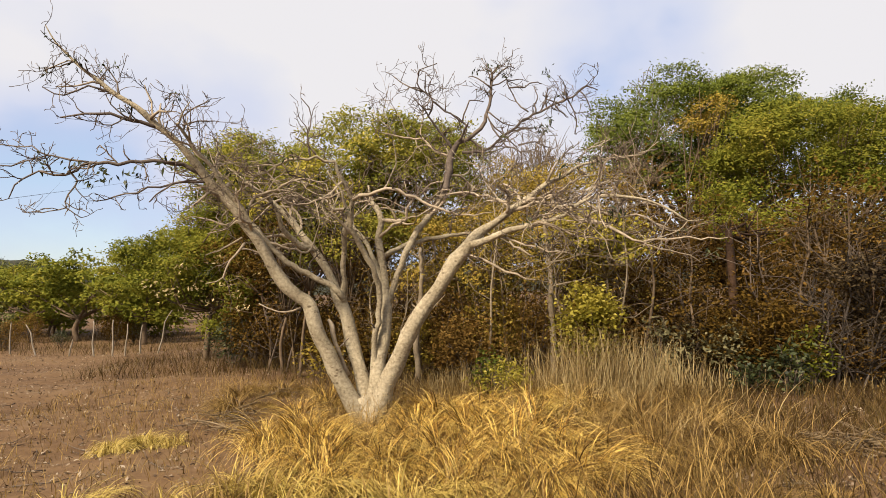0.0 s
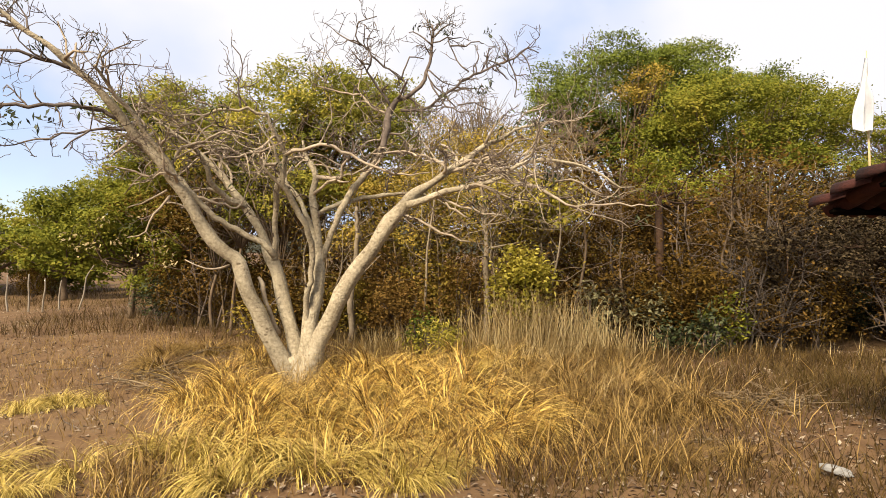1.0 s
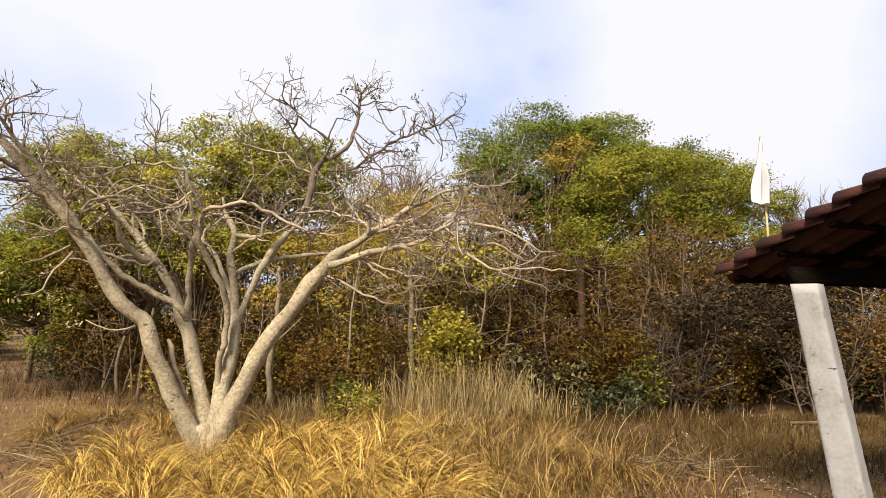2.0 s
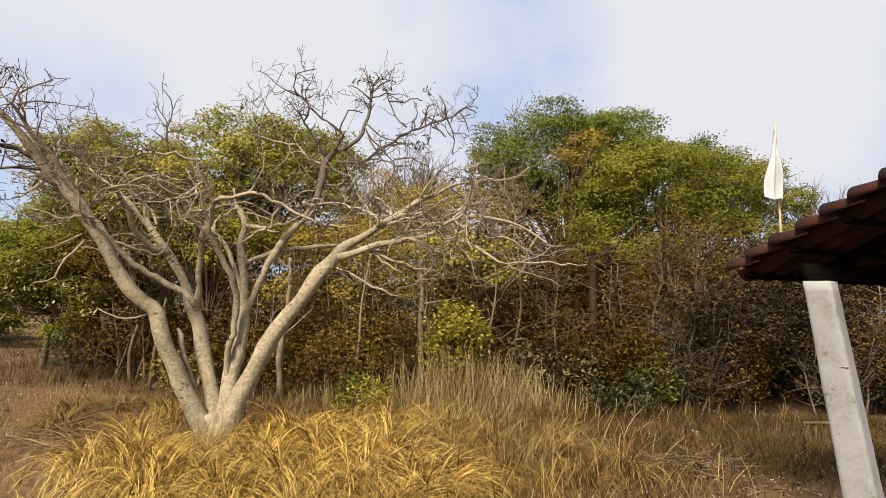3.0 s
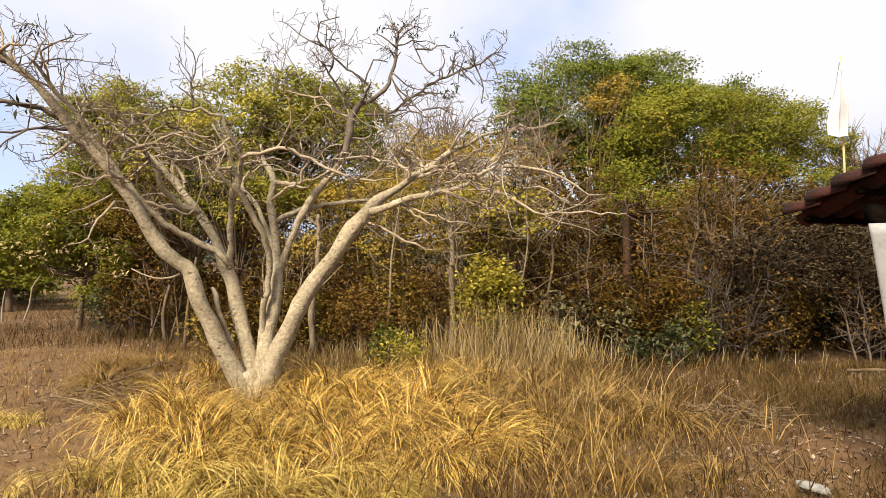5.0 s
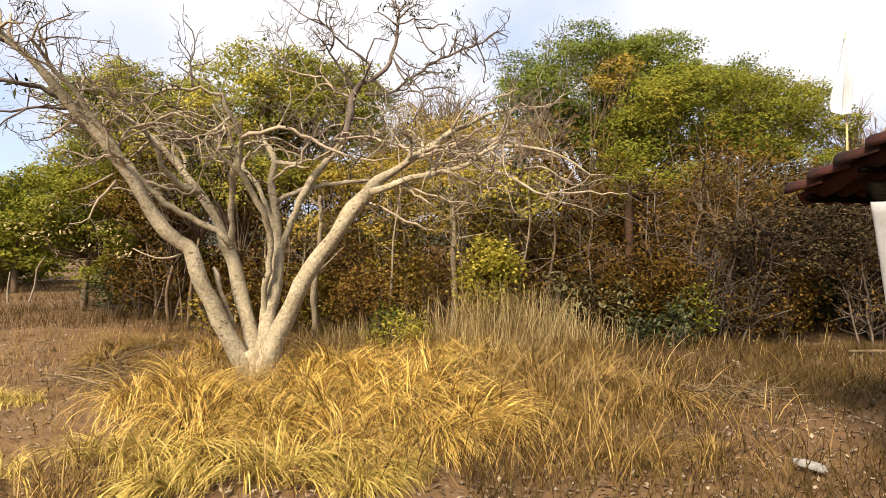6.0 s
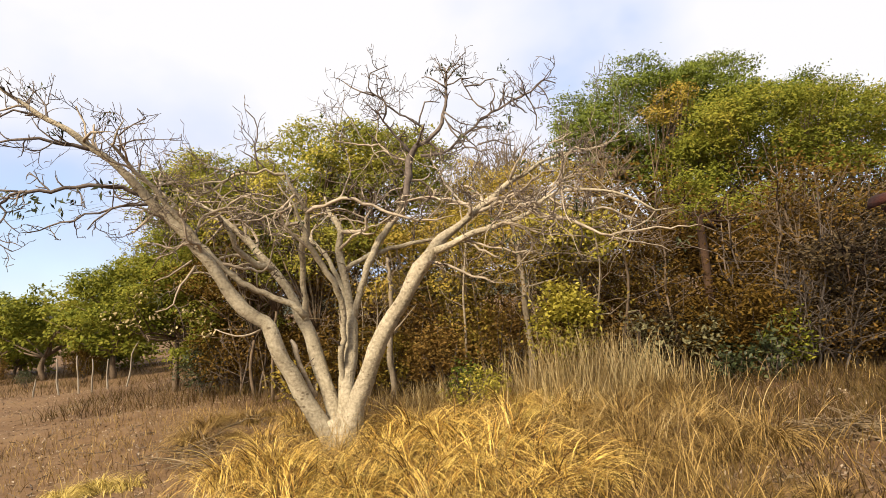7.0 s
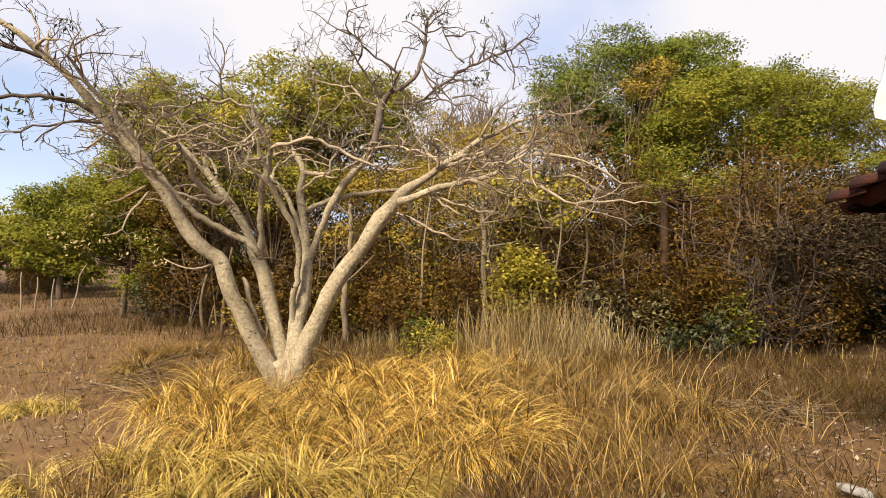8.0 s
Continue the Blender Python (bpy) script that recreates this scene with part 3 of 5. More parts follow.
limb("limb", [(0.92, 8.40, 2.76, 0.022), (0.76, 8.60, 2.91, 0.020), (0.54, 8.80, 3.01, 0.019), (0.28, 9.00, 3.08, 0.015), (-0.08, 9.10, 3.05, 0.009)])
limb("limb", [(0.88, 8.40, 2.72, 0.025), (1.20, 8.30, 2.82, 0.021), (1.58, 8.20, 2.80, 0.016), (2.00, 8.10, 3.02, 0.012), (2.35, 8.10, 3.08, 0.008)])
limb("limb", [(0.18, 9.25, 3.61, 0.021), (-0.06, 9.40, 3.75, 0.017), (-0.27, 9.50, 3.95, 0.016), (-0.65, 9.60, 4.03, 0.013), (-0.89, 9.60, 4.10, 0.008)])
limb("limb", [(-3.00, 7.90, 3.21, 0.025), (-3.15, 7.80, 3.29, 0.026), (-3.42, 7.60, 3.31, 0.022), (-3.77, 7.50, 3.27, 0.020), (-4.06, 7.40, 3.26, 0.018), (-4.17, 7.30, 3.17, 0.014), (-4.27, 7.30, 3.11, 0.013), (-4.51, 7.20, 3.11, 0.012), (-4.61, 7.10, 3.04, 0.010), (-4.71, 7.00, 2.80, 0.006)], M_SILHOUETTE_BRANCH)
limb("limb", [(-4.07, 7.40, 3.27, 0.013), (-4.40, 7.40, 3.32, 0.011), (-4.58, 7.40, 3.38, 0.010), (-4.85, 7.40, 3.28, 0.009), (-5.17, 7.40, 3.22, 0.007), (-5.50, 7.40, 3.27, 0.006)], M_SILHOUETTE_BRANCH)
limb("limb", [(-4.53, 7.40, 3.35, 0.010), (-4.73, 7.40, 3.46, 0.008), (-5.05, 7.40, 3.48, 0.007), (-5.44, 7.40, 3.61, 0.006)], M_SILHOUETTE_BRANCH)
limb("limb", [(-4.22, 7.30, 3.14, 0.012), (-4.14, 7.30, 3.03, 0.011), (-4.17, 7.20, 2.86, 0.009), (-4.20, 7.20, 2.71, 0.008), (-4.39, 7.20, 2.67, 0.006), (-4.58, 7.20, 2.68, 0.006)], M_SILHOUETTE_BRANCH)
limb("limb", [(-4.20, 7.20, 2.71, 0.007), (-4.11, 7.20, 2.65, 0.006), (-4.03, 7.20, 2.60, 0.006)], M_SILHOUETTE_BRANCH)
limb("limb", [(-2.88, 7.95, 3.11, 0.021), (-3.07, 7.80, 3.07, 0.015), (-3.23, 7.70, 3.06, 0.013), (-3.48, 7.60, 2.98, 0.011), (-3.70, 7.50, 2.90, 0.010), (-4.03, 7.50, 2.83, 0.006)], M_SILHOUETTE_BRANCH)
limb("limb", [(-3.21, 7.70, 3.06, 0.011), (-3.35, 7.60, 2.95, 0.009), (-3.46, 7.60, 2.82, 0.006)], M_SILHOUETTE_BRANCH)
limb("limb", [(-3.37, 7.70, 3.73, 0.025), (-3.71, 7.50, 3.82, 0.020), (-3.98, 7.40, 3.83, 0.015), (-4.35, 7.30, 3.77, 0.007)], M_SILHOUETTE_BRANCH)
limb("limb", [(-3.81, 7.60, 4.09, 0.015), (-4.14, 7.50, 4.21, 0.011), (-4.35, 7.40, 4.06, 0.009), (-4.56, 7.30, 4.13, 0.006)], M_SILHOUETTE_BRANCH)
limb("limb", [(-3.27, 7.70, 3.65, 0.018), (-3.52, 7.80, 3.87, 0.014), (-3.58, 7.90, 4.12, 0.011), (-3.67, 7.90, 4.33, 0.007)])
limb("limb", [(-3.07, 7.60, 3.64, 0.015), (-3.04, 7.60, 3.84, 0.011), (-2.89, 7.60, 3.94, 0.008), (-2.75, 7.60, 4.02, 0.006)], M_SILHOUETTE_BRANCH)
limb("limb", [(-3.03, 7.50, 3.70, 0.010), (-2.85, 7.50, 3.76, 0.008), (-2.65, 7.50, 3.75, 0.006)], M_SILHOUETTE_BRANCH)
limb("limb", [(-3.83, 7.60, 4.11, 0.014), (-3.92, 7.70, 4.31, 0.010), (-4.07, 7.70, 4.52, 0.006)], M_SILHOUETTE_BRANCH)
limb("limb", [(-1.28, 8.60, 0.62, 0.034), (-1.35, 8.55, 0.81, 0.029), (-1.44, 8.50, 1.07, 0.029), (-1.48, 8.50, 1.27, 0.034), (-1.52, 8.50, 1.36, 0.017)])
limb("limb", [(-2.50, 8.15, 2.36, 0.016), (-2.62, 8.00, 2.12, 0.013), (-2.69, 7.90, 1.93, 0.010), (-2.90, 7.90, 1.85, 0.006)])
limb("limb", [(-2.52, 8.10, 2.42, 0.013), (-2.76, 8.20, 2.30, 0.011), (-3.05, 8.30, 2.22, 0.007)])
limb("limb", [(-2.62, 8.00, 2.91, 0.013), (-2.80, 8.30, 2.74, 0.011), (-3.01, 8.40, 2.57, 0.009), (-3.16, 8.50, 2.40, 0.007)])
limb("limb", [(-1.83, 8.30, 1.52, 0.016), (-2.02, 8.20, 1.48, 0.012), (-2.31, 8.10, 1.59, 0.006)])
limb("limb", [(-2.42, 9.20, 3.01, 0.021), (-2.14, 9.40, 3.15, 0.019), (-1.96, 9.50, 3.08, 0.015), (-1.73, 9.60, 2.88, 0.009)])
limb("limb", [(-1.64, 8.00, 3.42, 0.013), (-1.69, 8.10, 3.73, 0.010), (-1.65, 8.10, 3.95, 0.008), (-1.77, 8.10, 4.19, 0.006)], M_SILHOUETTE_BRANCH)

twig_geo, tuft_tips = Geo(), []


def twig(p, d, length, r, depth):
    """A crooked twig that forks."""
    n = max(3, int(length / 0.055))
    pts = [p]
    d = unit(np.asarray(d, float))
    for k in range(n):
        d = unit(d + rng.normal(0, 0.29, 3) + np.array([0, 0, 0.07]))
        pts.append(pts[-1] + d * length / n)
    pts = np.array(pts)
    rad = np.linspace(r, max(r * 0.5, 0.0035), n + 1)
    tube(twig_geo, np.column_stack([pts, rad]), 4)
    if depth:
        for k in range(1, n + 1):
            if rng.random() < 0.7:
                side = unit(rng.normal(size=3) + 0.9 * d)
                twig(pts[k], side, length * rng.uniform(0.28, 0.5), rad[k] * 0.8, depth - 1)
    elif rng.random() < 0.02:
        tuft_tips.append(pts[-1])


def branch(p, d, length, r, depth, mat=None):
    """A crooked secondary branch, a part of its own, with its twigs and side branches."""
    n = max(5, int(length / 0.09))
    pts, d, k0 = [p], unit(d), rng.uniform(0, 6)
    for k in range(n):
        d = unit(d + rng.normal(0, 0.27, 3) + np.array([0.0, 0.0, 0.16 * math.sin(k0 + 0.8 * k)]))
        pts.append(pts[-1] + d * length / n)
    line = np.column_stack([np.array(pts), np.linspace(r, r * 0.38, n + 1)])
    g = Geo()
    tube(g, line, 6, 0.06)
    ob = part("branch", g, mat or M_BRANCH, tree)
    ob.matrix_parent_inverse = Matrix.Translation((1.0, -8.5, 0))
    for k in range(2, n + 1):
        t = unit(line[k, :3] - line[k - 1, :3])
        if depth and rng.random() < 0.34:
            branch(line[k, :3], unit(rng.normal(size=3) * (1, 1, 0.6) + 1.1 * t), length * rng.uniform(0.4, 0.65), line[k, 3] * 0.7, depth - 1, mat)
        if rng.random() < 0.45:
            twig(line[k, :3], unit(rng.normal(size=3) * (1, 1, 0.8) + 0.8 * t + (0, 0, 0.15)), rng.uniform(0.12, 0.42), min(line[k, 3] * 0.7, 0.008), 1)


for line, limb_mat in bare_lines:
    for k in range(2, len(line)):
        r = line[k, 3]
        t = unit(line[k, :3] - line[k - 1, :3])
        if 0.009 < r < 0.075 and line[k, 2] > 2.35 and rng.random() < (0.42 if line[k, 0] > -3.0 else 0.12):
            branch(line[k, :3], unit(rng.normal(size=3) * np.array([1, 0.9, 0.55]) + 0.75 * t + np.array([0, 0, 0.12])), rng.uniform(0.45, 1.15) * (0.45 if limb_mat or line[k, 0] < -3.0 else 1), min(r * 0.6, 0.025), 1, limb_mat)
        if r < 0.052 and rng.random() < ((0.75 if limb_mat else 0.6 if line[k, 0] < -3.0 else 0.45) if r < 0.03 else 0.15):
            d = unit(rng.normal(size=3) * np.array([1, 0.8, 0.8]) + 0.7 * t + np.array([0, 0, 0.25]))
            twig(line[k, :3], d, rng.uniform(0.12, 0.40), min(r * 0.75, 0.012), 2 if rng.random() < 0.35 else 1)
# the top's finer limbs, in the silhouette-dark bark
for pts in ([(0.67, 4.27), (0.80, 4.05), (1.11, 3.77), (1.08, 3.54), (0.86, 3.28)], [(1.42, 4.30), (1.42, 4.44), (1.45, 4.58), (1.42, 4.75)], [(1.27, 4.24), (1.11, 4.41), (1.01, 4.62), (0.98, 4.74)],
            [(1.01, 4.64), (1.24, 4.67), (1.43, 4.74), (1.52, 4.72)], [(0.69, 4.26), (0.91, 4.10), (1.12, 4.05)], [(0.33, 4.21), (0.45, 4.50), (0.60, 4.55), (0.66, 4.53)],
            [(1.66, 4.38), (1.80, 4.24), (1.87, 4.19)], [(1.79, 4.42), (1.70, 4.50), (1.60, 4.53), (1.63, 4.68)], [(1.11, 3.77), (1.36, 3.80), (1.62, 3.72)], [(0.76, 4.60), (0.55, 4.78), (0.42, 4.80)],
            [(2.10, 4.62), (2.20, 4.50), (2.26, 4.34)], [(0.78, 4.72), (0.98, 4.92), (1.10, 4.90)]):
    y0 = rng.uniform(9.1, 9.5)
    limb("limb", [(x, y0 + 0.03 * k, z, 0.0125 - 0.0065 * k / (len(pts) - 1)) for k, (x, z) in enumerate(pts)], M_SILHOUETTE_BRANCH)
    for p in bare_lines[-1][0][2::3]:
        if rng.random() < 0.6:
            twig(p[:3], unit(rng.normal(size=3) * (1, 0.6, 0.9) + (0, 0, 0.2)), rng.uniform(0.1, 0.3), 0.006, 1)
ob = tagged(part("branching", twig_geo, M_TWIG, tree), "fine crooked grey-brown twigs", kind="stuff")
ob.matrix_parent_inverse = Matrix.Translation((1.0, -8.5, 0))
g = Geo()
for tip in tuft_tips:
    k = rng.integers(5, 12)
    leaves(g, tip + rng.normal(0, 0.045, (k, 3)), 0.085, 0.024, 0.5, 0.9)
for x, y, z in ((-4.1, 7.5, 3.25), (-3.7, 7.5, 3.15), (-3.9, 7.5, 3.1), (-4.5, 7.5, 3.25), (-3.4, 7.6, 3.3)):
    leaves(g, np.array([x, y, z]) + rng.normal(0, (0.14, 0.1, 0.05), (10, 3)), 0.10, 0.032, 0.5, 0.9)
ob = tagged(part("foliage", g, M_LEAF_DARK, tree), "few small drooping green leaflets", kind="stuff")
ob.matrix_parent_inverse = Matrix.Translation((1.0, -8.5, 0))

# ---- woodland ----
def ball(n, c, r, shell=0.55, top=0.25):
    """Points in the outer shell of an ellipsoid, more of them above."""
    d = unit(rng.normal(size=(n, 3)) + np.array([0, 0, top]))
    rad = shell + (1 - shell) * rng.random((n, 1)) ** 0.6
    return np.asarray(c) + d * rad * np.asarray(r)


def forest_tree(name, label, base, lobes, count, mat, trunk_r=0.14, leaf=(0.10, 0.05), bark=None, clump=16, group="trees behind the clearing", limbs=5, fork_at=0.45):
    """A tree: a tapered trunk, limbs that reach into its lobes, and a crown of many small leaves in uneven clumps."""
    global rng
    bark = bark or M_DARKBARK
    base = np.asarray(base, float)
    rng = np.random.default_rng(int(1000 * abs(base[0]) + 77 * base[1]))          # each tree keeps its own shape
    ob = thing(name, label, "tree", group, at=tuple(base))
    inv = Matrix.Translation(tuple(-base))
    lo = np.array([np.asarray(c) for c, r in lobes])
    vol = np.array([np.prod(r) ** (2 / 3) for c, r in lobes])
    fork = base + (lo.mean(0) - base) * np.array([0.4, 0.4, fork_at])
    g = Geo()
    tube(g, smooth_line([(*(base - (0, 0, 0.1)), trunk_r * 1.25), (*(base + (fork - base) * 0.5 + rng.normal(0, 0.06, 3)), trunk_r), (*fork, trunk_r * 0.8)], 0.2), 9, 0.05)
    tr = part("trunk", g, bark, ob)
    tr.matrix_parent_inverse = inv
    g, gl = Geo(), Geo()
    for (c, r), v in zip(lobes, vol):
        c, r = np.asarray(c, float), np.asarray(r, float)
        for q in ball(limbs, c, r * 0.8, 0.4):
            mid = fork + (q - fork) * 0.5 + rng.normal(0, 0.15, 3)
            gm = Geo()
            tube(gm, smooth_line([(*fork, trunk_r * 0.5), (*mid, trunk_r * 0.28), (*q, 0.012)], 0.3), 5)
            part("limb", gm, bark, ob).matrix_parent_inverse = inv
            for _ in range(3):
                e = q + rng.normal(0, 0.3, 3)
                tube(g, np.array([(*(mid + (q - mid) * rng.random()), 0.014), (*((mid + e) / 2 + (e - mid) * 0.2), 0.010), (*e, 0.005)]), 4)
        puffs = max(6, int(17 * v))
        pc = ball(puffs, c, r * 0.95, 0.5, 0.35)
        pr = rng.uniform(0.2, 0.52, puffs)
        n = max(6, int(count * v / vol.sum() / clump / puffs))
        sizes = [max(4, int(n * 5 * q * q)) for q in pr]
        heart = np.repeat(pc - (0, 0, 0.15), [s * clump for s in sizes], axis=0)
        cc = np.concatenate([ball(max(4, int(n * 5 * q * q)), p, (q * 1.2, q * 1.2, q * 0.7), 0.45, 0.5) for p, q in zip(pc, pr)])
        pts = cc[:, None] + rng.normal(size=(len(cc), clump, 3)) * rng.uniform(0.05, 0.15, (len(cc), 1, 1)) * np.array([1.2, 1.2, 0.5])
        pts = pts.reshape(-1, 3)
        leaves(gl, pts, leaf[0], leaf[1], 0.6, 0.25, unit(pts - heart) + 0.5 * unit(pts - c))
    tagged(part("branching", g, bark, ob), kind="stuff").matrix_parent_inverse = inv
    tagged(part("crown", gl, mat, ob), kind="stuff").matrix_parent_inverse = inv
    return ob


forest_tree("leafy_tree", "broad tree with a rounded mid-green crown", (-1.9, 13.6, 0),
            [((-1.5, 13.6, 4.75), (1.6, 1.4, 0.85)), ((-3.5, 13.4, 4.35), (1.3, 1.1, 0.78)), ((-4.7, 13.6, 4.15), (0.8, 0.9, 0.62)), ((-0.1, 14.0, 4.55), (1.05, 1.1, 0.75)), ((-2.4, 13.6, 3.3), (2.3, 1.3, 0.85)), ((-0.9, 13.3, 3.7), (1.7, 1.1, 0.9)), ((-3.2, 13.0, 3.7), (1.3, 1.0, 0.75))], 96000, M_LEAF_LIGHT, 0.12, (0.090, 0.036))
forest_tree("half_dry_tree", "thin tree with yellow and orange leaves among green crowns", (-2.9, 13.0, 0), [((-2.6, 12.6, 3.9), (0.4, 0.3, 0.3)), ((-3.3, 12.6, 3.5), (0.35, 0.3, 0.25)), ((-1.3, 12.6, 4.4), (0.4, 0.3, 0.25)), ((-2.0, 12.6, 3.5), (0.4, 0.3, 0.25))], 6000, M_LEAF_YELLOW, 0.03, (0.085, 0.035), limbs=4)
forest_tree("leafy_tree", "bushy tree with bright green leaves hanging low", (-5.9, 16.0, 0),
            [((-6.1, 16, 2.4), (1.4, 1.3, 1.1)), ((-4.9, 16, 3.5), (1.25, 1.3, 1.1)), ((-4.4, 15.2, 2.3), (1.6, 1.2, 1.3)), ((-7.4, 16.5, 2.3), (0.95, 0.9, 0.85)), ((-5.6, 15.4, 1.7), (1.6, 1.1, 1.0)), ((-5.5, 16.1, 3.1), (1.1, 1.0, 1.0)), ((-4.6, 16.0, 4.4), (1.0, 1.0, 0.75)), ((-6.0, 16.0, 3.2), (0.9, 0.9, 0.7))], 104000, M_LEAF_GREEN, 0.07, (0.085, 0.04))
forest_tree("leafy_tree", "tall tree with a dark green domed crown", (6.6, 17.0, 0),
            [((6.4, 17, 5.8), (2.3, 2.0, 1.6)), ((8.2, 17, 6.1), (1.7, 1.7, 1.35)), ((4.75, 16.8, 5.2), (1.15, 1.2, 0.95)), ((10.4, 17.2, 5.65), (1.8, 1.6, 1.25)), ((7.4, 16.3, 5.4), (1.7, 1.2, 1.1)), ((7.3, 17.0, 6.45), (1.2, 1.2, 0.8)), ((7.0, 16.6, 4.5), (1.8, 1.2, 0.9)), ((5.8, 16.5, 4.6), (1.1, 1.0, 0.7)), ((9.2, 16.8, 4.7), (2.0, 1.4, 1.0))], 140000, M_LEAF_DEEP, 0.2, (0.082, 0.042))
forest_tree("leafy_tree", "spreading tree with a fresh green crown", (8.4, 14.5, 0),
            [((8.0, 14.5, 4.75), (2.1, 1.7, 0.95)), ((9.7, 14.6, 4.85), (1.6, 1.5, 0.95)), ((6.6, 14.4, 4.1), (1.0, 1.1, 0.6)), ((11.1, 14.8, 4.6), (1.1, 1.2, 0.85)), ((8.6, 14.0, 3.6), (1.9, 1.2, 0.6)), ((10.8, 14.2, 3.3), (1.7, 1.2, 0.6)), ((7.6, 13.8, 2.9), (1.4, 0.9, 0.5)), ((9.6, 13.6, 2.6), (1.4, 0.9, 0.5))], 92000, M_LEAF_GREEN, 0.14, (0.082, 0.038))
forest_tree("half_dry_tree", "small tree turning rust-orange against the green crowns", (6.0, 15.6, 0), [((6.6, 15.2, 5.75), (0.4, 0.3, 0.28)), ((6.1, 15.2, 5.4), (0.3, 0.3, 0.22))], 2400, M_LEAF_OLIVE, 0.05, (0.08, 0.036), limbs=4)
for bx, by, h, w, mat in ((-13.6, 24, 2.0, 1.9, M_LEAF_GREEN), (-16.5, 26, 2.2, 2.2, M_LEAF_GREEN), (-10.2, 22, 1.9, 1.5, M_LEAF_GREEN), (-20.5, 29, 2.4, 2.6, M_LEAF_FAR), (-25, 33, 2.5, 3.0, M_LEAF_FAR), (-15, 36, 2.6, 3.2, M_LEAF_FAR), (-9.0, 27, 2.6, 2.4, M_LEAF_FAR)):
    forest_tree("leafy_tree", "low spreading green tree along the field's edge", (bx, by, 0),
                [((bx, by, h), (w, w * 0.8, 1.15)), ((bx + w * 0.7, by, h - 0.3), (w * 0.6, w * 0.6, 0.8)), ((bx - w * 0.7, by, h - 0.2), (w * 0.6, w * 0.6, 0.85))], 9000, mat, 0.10, (0.16, 0.08), limbs=3)
for i in range(16):
    bx, by = -31 + 1.65 * i + rng.normal(0, 0.5), 31 - 0.35 * i + rng.normal(0, 0.8)
    w = rng.uniform(1.1, 1.7)
    forest_tree("hedge_bush", "low rounded green bush along the far field", (bx, by, 0), [((bx, by, 1.1), (w, w * 0.8, 1.0)), ((bx + 0.8, by, 0.8), (w * 0.7, w * 0.6, 0.75))], 3600, M_LEAF_FAR if i < 9 else M_LEAF_GREEN, 0.06, (0.17, 0.085), limbs=3)
# olive and brown half-dry trees that fill the wood's edge
dry_label = {"olive_leaf": "half-dry small tree with yellowing olive leaves", "withered_leaf": "half-dry small tree with withered brown leaves", "shaded_rust_leaf": "small tree with withered rust-brown leaves",
             "dark_green_leaf": "low dark green tree added as dark backing to the hollow", "shaded_leaf": "small tree with grey-brown leaves, shade in their colour", "light_green_leaf": "small tree with light green leaves"}
# the M_LEAF_DARK rows are dark backing added behind the hollow
for bx, by, h, w, t, mat, cnt in ((-3.4, 14.6, 2.4, 1.5, 1.0, M_LEAF_RUST_SHADED, 5000), (0.6, 13.4, 2.6, 1.6, 1.1, M_LEAF_OLIVE, 6500), (2.9, 13.8, 3.1, 1.7, 1.2, M_LEAF_OLIVE, 6500), (1.6, 15.6, 3.6, 1.8, 1.2, M_LEAF_OLIVE, 5500), (0.7, 12.6, 2.0, 1.0, 0.8, M_LEAF_OLIVE, 3000), (2.3, 12.4, 2.2, 1.0, 0.8, M_LEAF_OLIVE, 3000), (-0.6, 13.0, 2.3, 1.0, 0.8, M_LEAF_OLIVE, 3000), (-1.9, 12.8, 2.8, 1.3, 0.8, M_LEAF_LIGHT, 3600), (-3.3, 13.3, 2.6, 1.2, 0.8, M_LEAF_RUST_SHADED, 3000), (8.4, 14.2, 2.1, 1.4, 1.0, M_LEAF_RUST_SHADED, 5000), (6.6, 14.4, 2.6, 1.3, 0.9, M_LEAF_BROWN, 4000),
                                  (4.6, 13.6, 2.0, 1.3, 1.1, M_LEAF_RUST_SHADED, 6500), (5.9, 13.2, 1.9, 1.3, 1.1, M_LEAF_RUST_SHADED, 6500), (7.2, 12.8, 1.8, 1.2, 1.0, M_LEAF_RUST_SHADED, 5000), (7.9, 13.0, 1.1, 1.2, 0.95, M_LEAF_DARK, 6000), (6.7, 13.2, 1.0, 1.1, 0.9, M_LEAF_DARK, 5000), (9.4, 13.0, 1.0, 1.2, 0.9, M_LEAF_DARK, 5000), (9.3, 12.6, 2.3, 1.5, 1.2, M_LEAF_SHADED, 6000),
                                  (11.3, 12.4, 2.4, 1.5, 1.2, M_LEAF_SHADED, 5000), (10.2, 11.4, 1.7, 1.2, 0.9, M_LEAF_SHADED, 5000), (9.7, 12.6, 0.9, 1.1, 0.9, M_LEAF_DARK, 6000), (13.2, 12.6, 2.6, 1.7, 1.3, M_LEAF_SHADED, 5000), (13.5, 15.5, 3.2, 2.0, 1.2, M_LEAF_SHADED, 5000)):
    forest_tree("half_dry_tree", dry_label[mat.name], (bx, by, 0),
                [((bx, by, h), (w, w * 0.8, t)), ((bx + 0.6 * w * rng.uniform(-1, 1), by - 0.3, h + 0.7 * t * rng.uniform(-1, 0.6)), (w * 0.7, w * 0.6, t * 0.6))], int(cnt * 3.0), mat, 0.035, (0.068, 0.032), clump=12, limbs=5)


